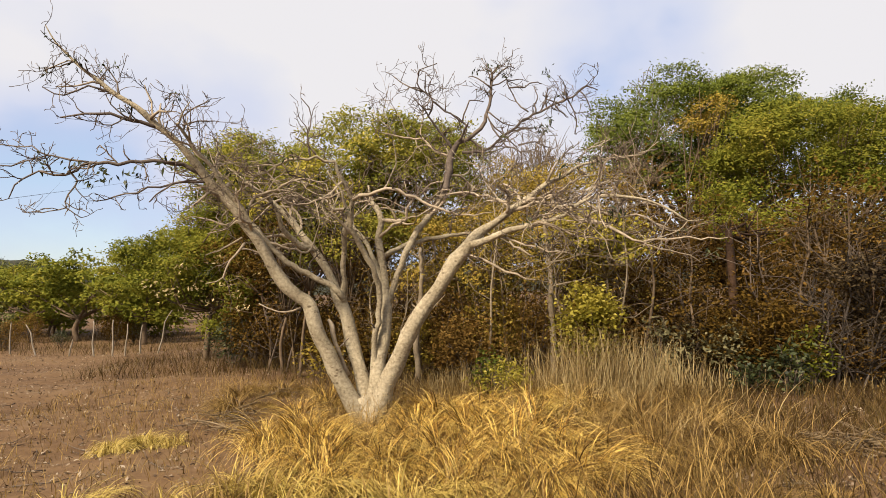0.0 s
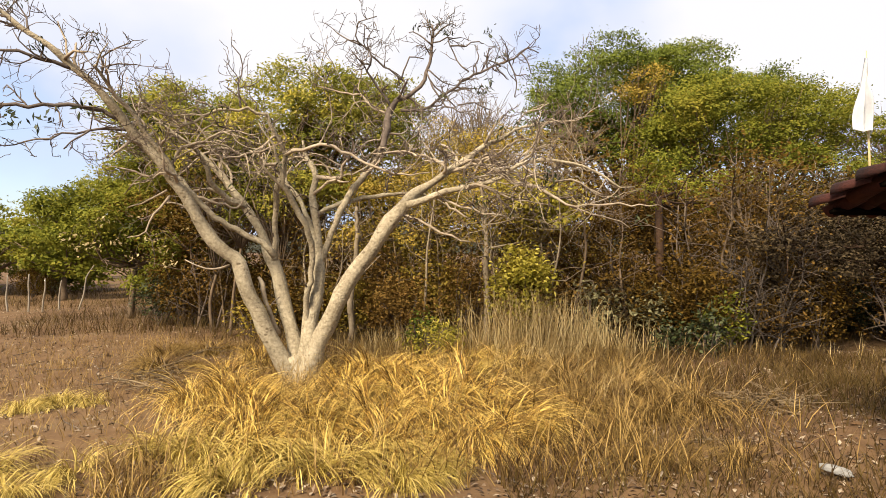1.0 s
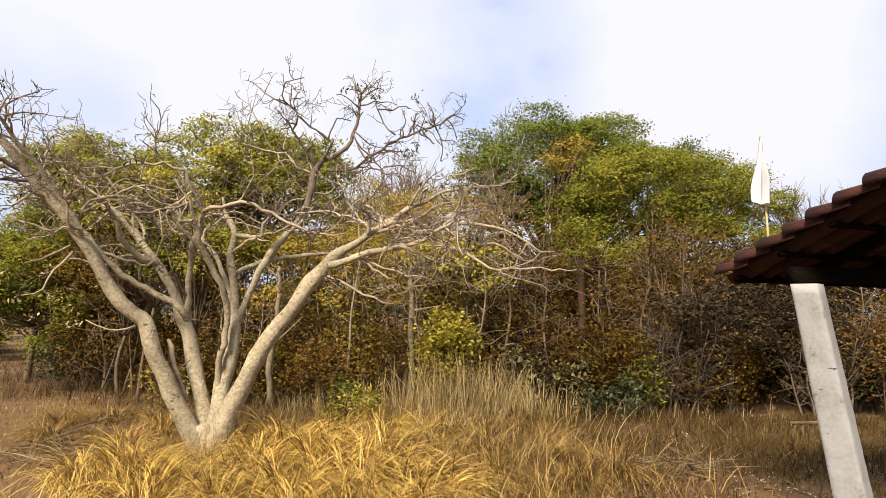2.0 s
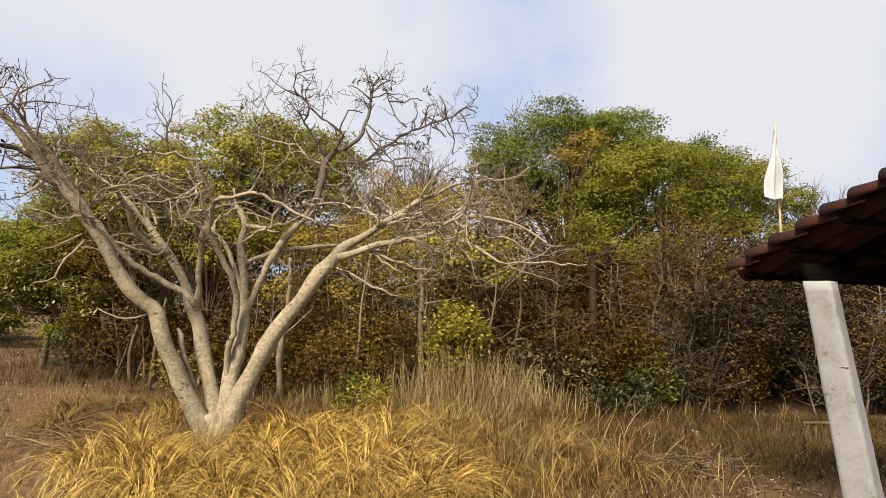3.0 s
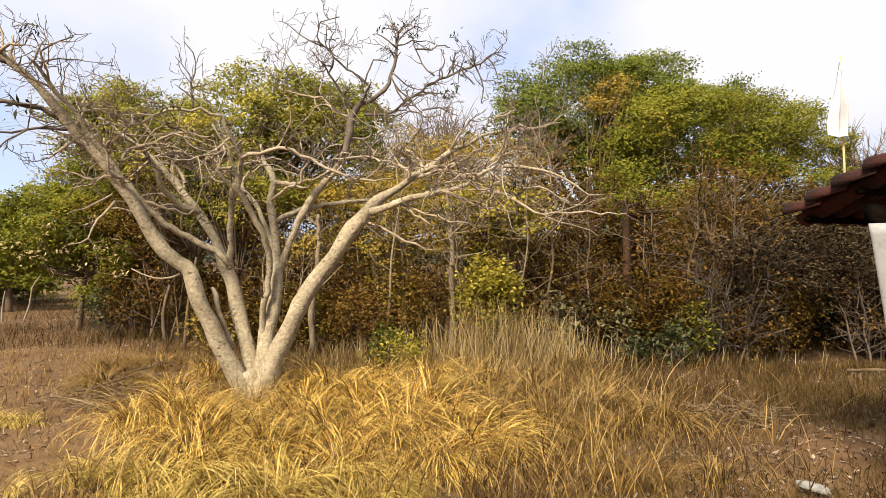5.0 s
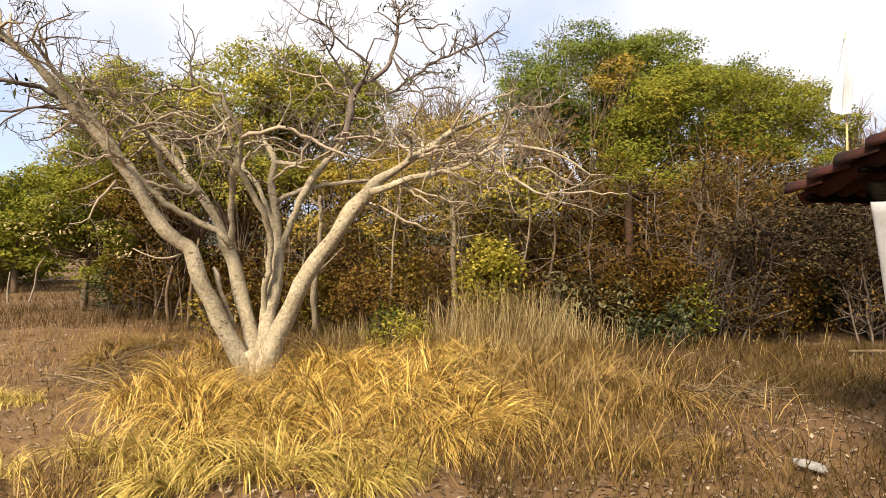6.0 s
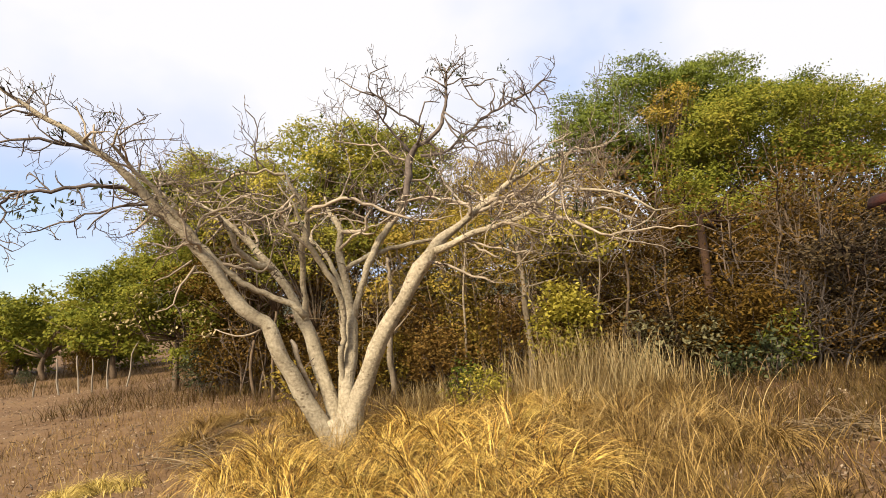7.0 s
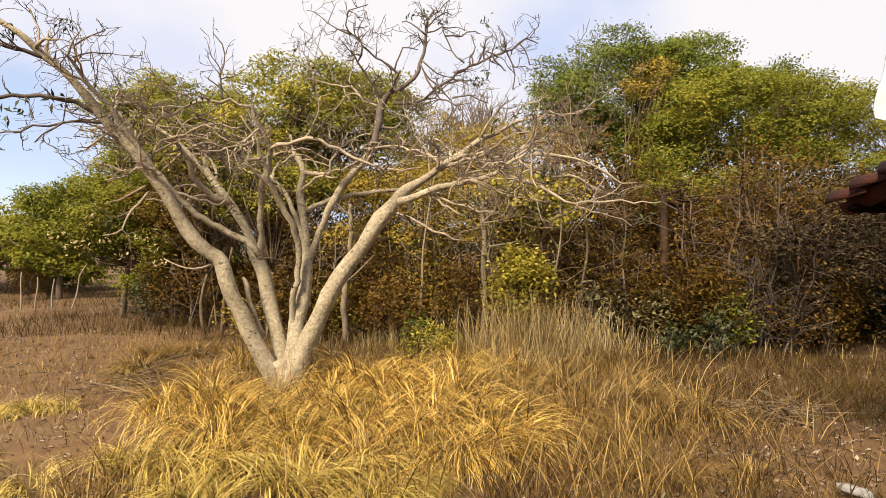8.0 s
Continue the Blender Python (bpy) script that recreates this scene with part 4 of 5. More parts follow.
def bare_crown(base, c, r, n, label):
    """A leafless tree: a thin trunk and a haze of fine twigs."""
    base = np.asarray(base, float)
    ob = thing("leafless_tree", label, "tree", "trees behind the clearing", at=tuple(base))
    inv = Matrix.Translation(tuple(-base))
    g = Geo()
    fork = np.array([base[0], base[1], c[2] - r[2] * 0.9])
    tube(g, smooth_line([(*base, 0.08), (*((base + fork) / 2 + rng.normal(0, 0.08, 3)), 0.06), (*fork, 0.05)], 0.3), 7)
    part("trunk", g, M_PALESTEM, ob).matrix_parent_inverse = inv
    g = Geo()
    for q in ball(n, c, r, 0.3, 0.5):
        mid = fork + (q - fork) * rng.uniform(0.35, 0.6) + rng.normal(0, 0.15, 3)
        tube(g, smooth_line([(*fork, 0.03), (*mid, 0.016), (*q, 0.005)], 0.35), 4)
        for _ in range(5):
            a = mid + (q - mid) * rng.uniform(0.2, 1)
            e = a + unit(q - fork) * 0.25 + rng.normal(0, 0.2, 3)
            tube(g, np.array([(*a, 0.008), (*((a + e) / 2 + rng.normal(0, 0.03, 3)), 0.006), (*e, 0.003)]), 3 + 1)
    tagged(part("branching", g, M_PALESTEM, ob), kind="stuff").matrix_parent_inverse = inv


bare_crown((2.7, 18, 0), (2.7, 18, 5.0), (1.5, 1.2, 1.25), 90, "leafless grey tree with a haze of fine twigs")
bare_crown((1.3, 18.6, 0), (1.3, 18.6, 4.6), (1.2, 1.2, 1.2), 60, "leafless grey tree with a haze of fine twigs")
bare_crown((4.4, 14.9, 0), (4.6, 14.9, 4.3), (0.9, 0.8, 0.7), 40, "leafless grey tree tangled among green crowns")
bare_crown((13.4, 15.4, 0), (13.2, 15.4, 4.3), (1.7, 1.2, 1.0), 90, "leafless grey tree with a haze of fine twigs")
bare_crown((15.6, 15.0, 0), (15.4, 15.0, 4.5), (1.7, 1.2, 1.0), 80, "leafless grey tree with a haze of fine twigs")


# thin saplings and bare poles of the thicket, five kinds, set out along the edge
def sapling(mat_stem, mat_leaf, h, n_twig, n_leaf, label):
    ob = thing("sapling", label, "tree", "saplings of the thicket")
    g, gl = Geo(), Geo()
    x = np.cumsum(rng.normal(0, 0.06, 7))
    y = np.cumsum(rng.normal(0, 0.06, 7))
    z = np.linspace(-0.1, h, 7)
    line = smooth_line(np.column_stack([x - x[0], y - y[0], z, np.linspace(0.026, 0.008, 7)]), 0.15)
    tube(g, line, 6, 0.06)
    part("trunk", g, mat_stem, ob)
    g = Geo()
    for _ in range(n_twig):
        k = rng.integers(len(line) // 5, len(line) - 1)
        a = line[k, :3]
        d = unit(rng.normal(size=3) * np.array([1, 1, 0.5]) + np.array([0, 0, 0.7]))
        l = rng.uniform(0.25, 0.9)
        b, e = a + d * l * 0.5 + rng.normal(0, 0.05, 3), a + d * l + rng.normal(0, 0.1, 3)
        tube(g, np.array([(*a, 0.009), (*b, 0.007), (*e, 0.003)]), 4)
        if n_leaf:
            leaves(gl, e + rng.normal(0, 0.13, (n_leaf, 3)), 0.068, 0.036, 0.5, 0.3)
    tagged(part("branching", g, mat_stem, ob), kind="stuff")
    if n_leaf:
        tagged(part("crown", gl, mat_leaf, ob), kind="stuff")
    return ob


kinds = [sapling(M_POLE, M_LEAF_OLIVE, 3.2, 20, 12, "thin pale sapling with a few olive leaves"),
         sapling(M_PALESTEM, M_LEAF_BROWN, 2.7, 26, 14, "thin pale sapling with withered brown leaves"),
         sapling(M_POLE, None, 3.4, 10, 0, "bare pale pole-like sapling"),
         sapling(M_DARKBARK, M_LEAF_OLIVE, 3.0, 28, 16, "dark slender sapling with olive leaves"),
         sapling(M_TWIG, M_LEAF_BROWN, 2.2, 28, 14, "scraggy grey-brown sapling with dead leaves"),
         sapling(M_DARKBARK, M_LEAF_RUST_SHADED, 2.9, 30, 20, "dark slender sapling with rust-brown withered leaves")]


def in_hollow(x, y):
    """The dark recess in the thicket, open towards the clearing."""
    return 0.74 < (x - 0.1) / (y - 0.4) < 0.88 and y < 12.0


def wood_edge(x):
    """Where the thicket begins, as a distance ahead."""
    return np.interp(x, [-6, -3, -1, 1, 4, 6, 8, 12], [14.6, 13.2, 12.2, 11.2, 10.6, 10.0, 9.5, 9.0])


for i in range(130):
    x = rng.uniform(-4.6, 12.5)
    y = wood_edge(x) + 0.3 + 3.2 * rng.random() ** 1.3
    if in_hollow(x, y):
        continue
    k = kinds[rng.choice(6, p=[0.10, 0.25, 0.04, 0.06, 0.25, 0.30] if x < -0.8 else [0.18, 0.30, 0.06, 0.26, 0.20, 0.0] if x < 3.0 else [0.0, 0.10, 0.0, 0.06, 0.24, 0.60] if x < 8 else [0.0, 0.14, 0.0, 0.06, 0.5, 0.3])]
    if abs(x - 4.8) < 0.45 and y < 11.3:
        continue
    s = rng.uniform(0.75, 1.25)
    copy_thing(k, pose(x, y, float(ground_z(x, y)), rng.normal(0, 5), rng.normal(0, 5), rng.uniform(0, 360)) @ Matrix.Scale(s, 4))
for i in range(20):
    x = rng.uniform(-1.6, 3.3)
    y = wood_edge(x) + rng.uniform(-0.1, 0.9)
    copy_thing(kinds[rng.choice([0, 1, 2, 2])], pose(x, y, float(ground_z(x, y)), rng.normal(0, 4), rng.normal(0, 4), rng.uniform(0, 360)) @ Matrix.Scale(rng.uniform(0.6, 1.05), 4))
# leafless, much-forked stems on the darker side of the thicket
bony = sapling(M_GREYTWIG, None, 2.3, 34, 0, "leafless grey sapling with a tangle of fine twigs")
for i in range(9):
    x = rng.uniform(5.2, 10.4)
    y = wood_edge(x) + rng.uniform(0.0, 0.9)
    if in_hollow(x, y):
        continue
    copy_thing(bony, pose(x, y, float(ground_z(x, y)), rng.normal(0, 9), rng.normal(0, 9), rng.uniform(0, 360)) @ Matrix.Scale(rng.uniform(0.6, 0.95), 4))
bony.location = (6.1, float(wood_edge(6.1)) + 0.2, 0)
for i, k in enumerate(kinds):
    x = -2.2 + 1.7 * i
    k.location = (x, float(wood_edge(x)) + 1.0, 0)


def shrub(mat, h, w, n, label, leaf=(0.07, 0.034), stem=None, name="shrub"):
    ob = thing(name, label, "shrub", "undergrowth of the wood's edge")
    gl = Geo()
    for _ in range(9):
        a = rng.normal(0, 0.06, 3) * (1, 1, 0)
        e = np.array([rng.normal(0, w * 0.5), rng.normal(0, w * 0.5), rng.uniform(0.5, 1.0) * h])
        m = (a + e) / 2 + np.array([0, 0, 0.12 * h]) + rng.normal(0, 0.05, 3)
        g = Geo()
        tube(g, smooth_line([(*(a - (0, 0, 0.05)), 0.012), (*m, 0.009), (*e, 0.004)], 0.15), 4)
        part("stem", g, stem or M_TWIG, ob)
    c = ball(max(8, n // 14), (0, 0, h * 0.58), (w, w, h * 0.46), 0.35, 0.2)
    pts = c[:, None] + rng.normal(size=(len(c), 14, 3)) * 0.085
    leaves(gl, pts.reshape(-1, 3), leaf[0], leaf[1], 0.55, 0.15)
    tagged(part("foliage", gl, mat, ob), kind="stuff")
    return ob


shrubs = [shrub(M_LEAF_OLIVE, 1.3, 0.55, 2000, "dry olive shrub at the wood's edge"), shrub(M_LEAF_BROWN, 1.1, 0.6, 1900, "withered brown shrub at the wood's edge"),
          shrub(M_LEAF_BROWN, 1.6, 0.5, 1700, "tall withered brown shrub"), shrub(M_LEAF_DARK, 0.9, 0.5, 900, "low dark green shrub"), shrub(M_LEAF_SHADED, 1.2, 0.55, 1500, "grey-green shrub tangled with dry twigs, darkened as if shaded", (0.065, 0.03)),
          shrub(M_LEAF_RUST_SHADED, 1.4, 0.6, 1900, "withered rust-brown shrub in the thicket")]
for i in range(104):
    x = rng.uniform(-5.0, 12.5)
    y = wood_edge(x) + 0.2 + 2.6 * rng.random()
    if in_hollow(x, y):
        continue
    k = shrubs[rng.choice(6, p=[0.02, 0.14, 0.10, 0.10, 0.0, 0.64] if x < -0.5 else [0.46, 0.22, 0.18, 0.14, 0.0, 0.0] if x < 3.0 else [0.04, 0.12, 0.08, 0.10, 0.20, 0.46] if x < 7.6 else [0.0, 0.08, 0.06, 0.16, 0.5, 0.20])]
    copy_thing(k, pose(x, y, float(ground_z(x, y)), 0, 0, rng.uniform(0, 360)) @ Matrix.Scale(rng.uniform(0.7, 1.3), 4))
# shrubs added to darken the ground below the trees, in place of shade
for i in range(22):
    x, y = rng.uniform(-20.5, -3.8), rng.uniform(20.0, 25.0)
    copy_thing(shrubs[rng.choice([1, 3, 5])], pose(x, y, float(ground_z(x, y)), 0, 0, rng.uniform(0, 360)) @ Matrix.Scale(rng.uniform(0.5, 0.9), 4))
for i, k in enumerate(shrubs):
    x = -1.0 + 1.3 * i
    k.location = (x, float(wood_edge(x)) + 0.6, 0)
k = shrub(M_LEAF_YELLOW, 1.75, 0.58, 3600, "slender shrub with bright yellow-green leaves", (0.085, 0.05))
k.location = (2.45, 11.0, 0)
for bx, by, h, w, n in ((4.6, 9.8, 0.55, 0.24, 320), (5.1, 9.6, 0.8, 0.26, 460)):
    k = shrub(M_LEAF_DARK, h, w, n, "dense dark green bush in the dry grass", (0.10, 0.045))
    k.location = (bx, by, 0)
k = shrub(M_LEAF_DEEP, 0.6, 0.3, 260, "small fresh green weed with feathery leaves", (0.09, 0.04))
k.location = (0.75, 10.6, 0)
k = shrub(M_LEAF_YELLOW, 0.55, 0.45, 700, "low yellow-green weed patch among the grass", (0.09, 0.03))
k.location = (0.9, 10.0, 0)
forest_tree("yellowing_tree", "thin small tree with bright yellow-green leaves at its top", (2.95, 11.2, 0), [((2.70, 11.1, 2.49), (0.36, 0.25, 0.22)), ((2.32, 11.1, 2.65), (0.34, 0.2, 0.2)), ((3.05, 11.1, 2.25), (0.34, 0.2, 0.2))], 4600, M_LEAF_YELLOW, 0.022, (0.085, 0.045), M_POLE, clump=10, limbs=4, fork_at=0.75)
forest_tree("half_dry_tree", "tree with a stout red-brown trunk and thin green crown", (4.78, 11.0, 0), [((5.2, 11.6, 3.1), (0.9, 0.7, 0.5)), ((5.7, 11.8, 2.8), (0.7, 0.6, 0.5))], 3600, M_LEAF_GREEN, 0.075, (0.075, 0.036), M_REDBARK, fork_at=0.9, limbs=3)
# canopies added to shade the hollow, with dark bark and a dark-leaved back
forest_tree("half_dry_tree", "dark-leaved tree added to shade a hollow in the thicket", (6.75, 10.5, 0), [((6.9, 9.9, 1.8), (0.9, 0.7, 0.45)), ((7.7, 10.0, 1.7), (0.8, 0.7, 0.5)), ((8.6, 10.0, 1.75), (0.8, 0.7, 0.5))], 15000, M_LEAF_SHADED, 0.03, (0.068, 0.03), M_REDBARK, clump=12, limbs=3, fork_at=0.95)
forest_tree("half_dry_tree", "dark-leaved tree added to shade a hollow in the thicket", (9.6, 11.4, 0), [((8.4, 10.9, 2.2), (1.1, 0.8, 0.5)), ((9.3, 11.3, 2.4), (1.0, 0.8, 0.5)), ((8.7, 11.9, 1.8), (0.9, 0.6, 0.6))], 17000, M_LEAF_SHADED, 0.03, (0.068, 0.03), M_REDBARK, clump=12, limbs=3, fork_at=0.95)
forest_tree("leafy_tree", "low dark green tree standing in for the hollow's inner shade", (9.3, 12.5, 0), [((9.1, 12.3, 0.8), (1.0, 0.5, 0.8)), ((10.1, 12.4, 0.8), (0.9, 0.5, 0.8))], 14000, M_LEAF_DARK, 0.03, (0.08, 0.036), M_REDBARK, clump=12, limbs=3)
for bx, by, h, w, n, mat, leaf, label in ((3.7, 10.9, 1.2, 0.4, 420, M_LEAF_SAGE, (0.12, 0.05), "sparse shrub with long pale sage leaves"), (4.6, 10.8, 1.1, 0.4, 420, M_LEAF_SAGE, (0.12, 0.05), "sparse shrub with long pale sage leaves"),
                                          (5.75, 10.2, 1.0, 0.36, 560, M_LEAF_GREEN, (0.09, 0.04), "small fresh green shrub in the undergrowth"), (-2.3, 12.2, 0.8, 0.4, 260, M_LEAF_OLIVE, (0.09, 0.045), "sparse low shrub with olive leaves")):
    k = shrub(mat, h, w, n, label, leaf)
    k.location = (bx, by, 0)


def slender_tree(label, pts, mat, n_branch=9):
    """A single thin trunk with a few side branches."""
    ob = thing("slender_tree", label, "tree", "saplings of the thicket", at=pts[0][:3])
    inv = Matrix.Translation(tuple(-v for v in pts[0][:3]))
    g, line = Geo(), smooth_line(pts, 0.12)
    line[1:, :2] += rng.normal(0, 0.012, (len(line) - 1, 2))
    tube(g, line, 9, 0.06)
    part("trunk", g, mat, ob).matrix_parent_inverse = inv
    for _ in range(n_branch):
        a = line[rng.integers(len(line) // 3, len(line))]
        d = unit(rng.normal(size=3) * (1, 1, 0.5) + (0, 0, 0.6))
        l = rng.uniform(0.3, 0.9)
        g = Geo()
        tube(g, smooth_line([(*a[:3], a[3] * 0.45), (*(a[:3] + d * l * 0.5 + rng.normal(0, 0.05, 3)), a[3] * 0.3), (*(a[:3] + d * l), 0.004)], 0.12), 5)
        part("branch", g, mat, ob).matrix_parent_inverse = inv


slender_tree("slender tree with a pale straight trunk in the thicket", [(1.92, 11.3, -0.05, 0.062), (1.91, 11.3, 0.8, 0.055), (1.89, 11.3, 1.6, 0.048), (1.86, 11.3, 2.4, 0.036), (1.80, 11.35, 3.0, 0.02)], M_POLE)
slender_tree("slender tree with a pale crooked trunk in the thicket", [(-0.47, 11.9, -0.05, 0.06), (-0.52, 11.9, 0.85, 0.052), (-0.40, 11.9, 1.85, 0.042), (-0.42, 11.9, 2.5, 0.03)], M_POLE)
slender_tree("slender grey tree leaning over the undergrowth", [(6.6, 10.6, -0.05, 0.036), (6.4, 10.6, 0.76, 0.032), (6.33, 10.6, 1.86, 0.026), (6.2, 10.7, 2.6, 0.016)], M_DARKBARK)
slender_tree("slender grey tree leaning over the undergrowth", [(7.1, 10.8, -0.05, 0.032), (6.8, 10.8, 0.9, 0.028), (6.6, 10.8, 1.95, 0.024), (6.5, 10.9, 2.6, 0.015)], M_DARKBARK)

# cream-coloured leaf sprays hanging in the low branches
for x, y, z in ((-6.6, 14.6, 2.0), (-6.4, 14.5, 1.75), (-6.1, 14.5, 1.8), (-5.6, 14.5, 1.9), (-5.2, 14.4, 1.6), (-4.9, 14.4, 2.0), (-4.6, 14.3, 1.7), (-4.3, 14.2, 2.4), (-4.1, 14.1, 2.2), (-5.0, 14.4, 2.5), (-3.6, 13.6, 2.0), (-5.9, 14.5, 2.3), (-4.4, 14.2, 1.4), (-3.4, 12.9, 2.6)):
    ob = thing("cream_spray", "small hanging spray of cream-coloured dry leaves", "foliage", "cream leaf sprays", at=(x * 0.955, y * 0.955, z * 0.955 + 0.07))
    g = Geo()
    tube(g, smooth_line([(0, 0.35, 0.25, 0.006), (0, 0.15, 0.18, 0.005), (0, 0, 0, 0.003)], 0.1), 4)
    part("stalk", g, M_TWIG, ob)
    g = Geo()
    leaves(g, rng.normal(0, (0.11, 0.08, 0.07), (14, 3)), 0.09, 0.05, 0.4, 0.5)
    tagged(part("foliage", g, M_BLOSSOM, ob), kind="stuff")

# ---- grasses ----
def tussock(mat, n, radius, length, label, width=0.0135):
    """Locks of long blades that rise, arch over and hang down, most of them towards the open side."""
    ob = thing("grass_tussock", label, "grass", "tussocks round the tree")
    for name, m, inner, outer, rise in (("tuft", n // 2, 0.0, 0.6, 0.0), ("fringe", n - n // 2, 0.5, 1.0, 0.22)):
        g = Geo()
        k = max(3, m // 6)                      # blades lie together in locks
        lock = rng.integers(0, k, m)
        a = rng.uniform(0, 2 * np.pi, k)
        r = radius * np.sqrt(rng.uniform(inner ** 2, outer ** 2, k))
        az = np.where(rng.random(k) < 0.5, rng.normal(-1.35, 0.6, k), a + rng.normal(0, 0.4, k))
        l0, l1 = rng.uniform(0.05, 0.38, k) + rise, rng.uniform(1.7, 2.9, k)
        root = np.stack([r * np.cos(a), r * np.sin(a), np.full(k, -0.03)], 1)[lock] + rng.normal(0, 0.028, (m, 3)) * (1, 1, 0)
        lean = l0[lock] + rng.normal(0, 0.09, m)
        blades(g, root, length * rng.uniform(0.75, 1.3, k)[lock] * rng.uniform(0.8, 1.12, m), width * rng.uniform(0.5, 1.3, m), lean, lean + l1[lock] + rng.normal(0, 0.25, m), az[lock] + rng.normal(0, 0.16, m), 9)
        tagged(part(name, g, mat, ob, smooth=False), kind="stuff")
    return ob


golden = [tussock(M_STRAW, 420, 0.36, 1.05, "arching tussock of golden dry grass"), tussock(M_STRAW, 380, 0.34, 0.9, "arching tussock of golden dry grass"), tussock(M_STRAW, 400, 0.30, 1.15, "tall arching tussock of golden dry grass")]
lime = [tussock(M_LIMEGRASS, 250, 0.34, 0.75, "tussock of yellow-green grass"), tussock(M_LIMEGRASS, 230, 0.3, 0.62, "tussock of yellow-green grass")]
pale = [tussock(M_PALESTRAW, 300, 0.25, 0.7, "loose tussock of pale dry grass", 0.011), tussock(M_PALESTRAW, 260, 0.2, 0.55, "loose tussock of pale dry grass", 0.011)]


def set_out(kind_list, spots):
    """Copies of the given tussocks at the spots; the first ones stand at a spot themselves."""
    for i, (x, y, s) in enumerate(spots):
        k = kind_list[i % len(kind_list)]
        m = pose(x, y, float(ground_z(x, y)), 0, 0, rng.normal(0, 35))
        if i < len(kind_list):
            k.matrix_basis = m @ Matrix.Scale(s, 4)
        else:
            copy_thing(k, m @ Matrix.Scale(s / k.scale[0], 4))


def scatter(n, x0, x1, y0, y1, s0, s1):
    return [(rng.uniform(x0, x1), rng.uniform(y0, y1), rng.uniform(s0, s1)) for _ in range(n)]


set_out(golden, [(-1.6, 7.4, 0.6), (-1.0, 7.0, 0.4), (-0.35, 7.6, 0.65), (0.0, 7.9, 0.9), (0.45, 7.6, 0.95), (0.95, 7.2, 0.9), (0.3, 7.0, 0.9), (-0.3, 6.9, 0.8), (-0.9, 6.6, 0.55),
                 (-1.5, 6.8, 0.7), (1.1, 6.5, 0.9), (0.6, 6.3, 0.9), (0.0, 6.2, 0.8), (-0.6, 6.1, 0.75), (-1.2, 6.2, 0.75), (1.2, 5.9, 0.75), (0.75, 5.6, 0.75), (0.1, 5.5, 0.6), (1.2, 9.2, 0.8), (0.6, 9.0, 0.8), (1.7, 8.7, 0.7), (-0.2, 8.3, 0.8), (-2.0, 8.8, 0.6), (-1.7, 9.6, 0.6), (-1.9, 6.9, 0.65)] + scatter(8, -1.6, 1.2, 5.6, 7.4, 0.55, 0.8))
set_out(lime, [(-1.3, 5.4, 0.9), (-0.8, 5.3, 0.95), (-0.3, 5.1, 0.85), (-1.0, 4.8, 0.8), (-1.8, 5.7, 0.7), (-3.45, 7.5, 0.6), (-3.75, 7.4, 0.5), (-3.15, 7.6, 0.45), (-3.55, 7.7, 0.45), (0.2, 4.8, 0.7), (1.5, 10.0, 0.9), (0.4, 5.0, 0.6), (-3.0, 5.3, 0.6), (-3.4, 5.1, 0.55), (-2.6, 4.9, 0.5), (-2.3, 5.3, 0.6), (0.2, 7.3, 0.9), (0.9, 6.9, 0.9), (-0.7, 6.4, 0.9), (0.5, 5.9, 0.9), (1.1, 8.3, 0.9), (-1.3, 7.0, 0.8)])
set_out(pale, scatter(32, 1.3, 3.5, 6.4, 9.8, 0.7, 1.2) + scatter(10, -3.4, -1.2, 8.6, 11.5, 0.5, 0.8) + scatter(6, 1.3, 3.2, 4.9, 6.2, 0.4, 0.7))


def sward(name, label, mat, n, x0, x1, y0, y1, length, width, keep):
    g = Geo()
    x, y = rng.uniform(x0, x1, n), rng.uniform(y0, y1, n)
    ok = rng.random(n) < keep(x, y)
    x, y = x[ok], y[ok]
    m = len(x)
    blades(g, on_ground(x, y, -0.01), length * rng.uniform(0.4, 1.2, m), width * rng.uniform(0.6, 1.3, m), rng.uniform(0, 0.5, m), rng.uniform(0.5, 1.8, m), rng.uniform(0, 2 * np.pi, m), 3)
    return tagged(part(name, g, mat, smooth=False), label, "grass", kind="stuff")


def patches(x, y, s=1.0):
    return 0.5 + 0.5 * np.sin(1.9 * s * x + 0.7 * y + 1.2) * np.sin(1.3 * s * y - 0.9 * x + 0.4)


def bare_spot(x, y):
    return np.exp(-(((x - 4.5) / 2.1) ** 2 + ((y - 5.55) / 0.75) ** 2))


sward("meadow_grass", "dry olive-tan meadow grass in uneven patches", M_MEADOW, 56000, 0.9, 10.5, 4.0, 10.6, 0.27, 0.009,
      lambda x, y: np.clip(0.35 + 0.65 * patches(x, y), 0, 1) * (1 - 0.93 * bare_spot(x, y)) * (y < wood_edge(x) + 0.4) * np.where(x > 4, 1.0, 0.8))
sward("pale_grass", "thin pale dry grass between the tussocks", M_PALESTRAW, 26000, -2.0, 6.4, 4.6, 11.0, 0.5, 0.0085,
      lambda x, y: np.clip(patches(x + 3, y, 1.4) * 1.1, 0, 1) * (1 - 0.95 * bare_spot(x, y)) * np.clip(1.1 - 0.45 * np.maximum(x - 2.0, 0) - 0.15 * np.maximum(5.6 - y, 0), 0.04, 1))
sward("field_grass", "sparse short dry grass over the bare field", M_PALESTRAW, 13000, -18, -1.0, 4.0, 24, 0.10, 0.011,
      lambda x, y: np.clip(patches(x, y, 0.7) ** 2 * 0.75 + 0.06, 0, 1))
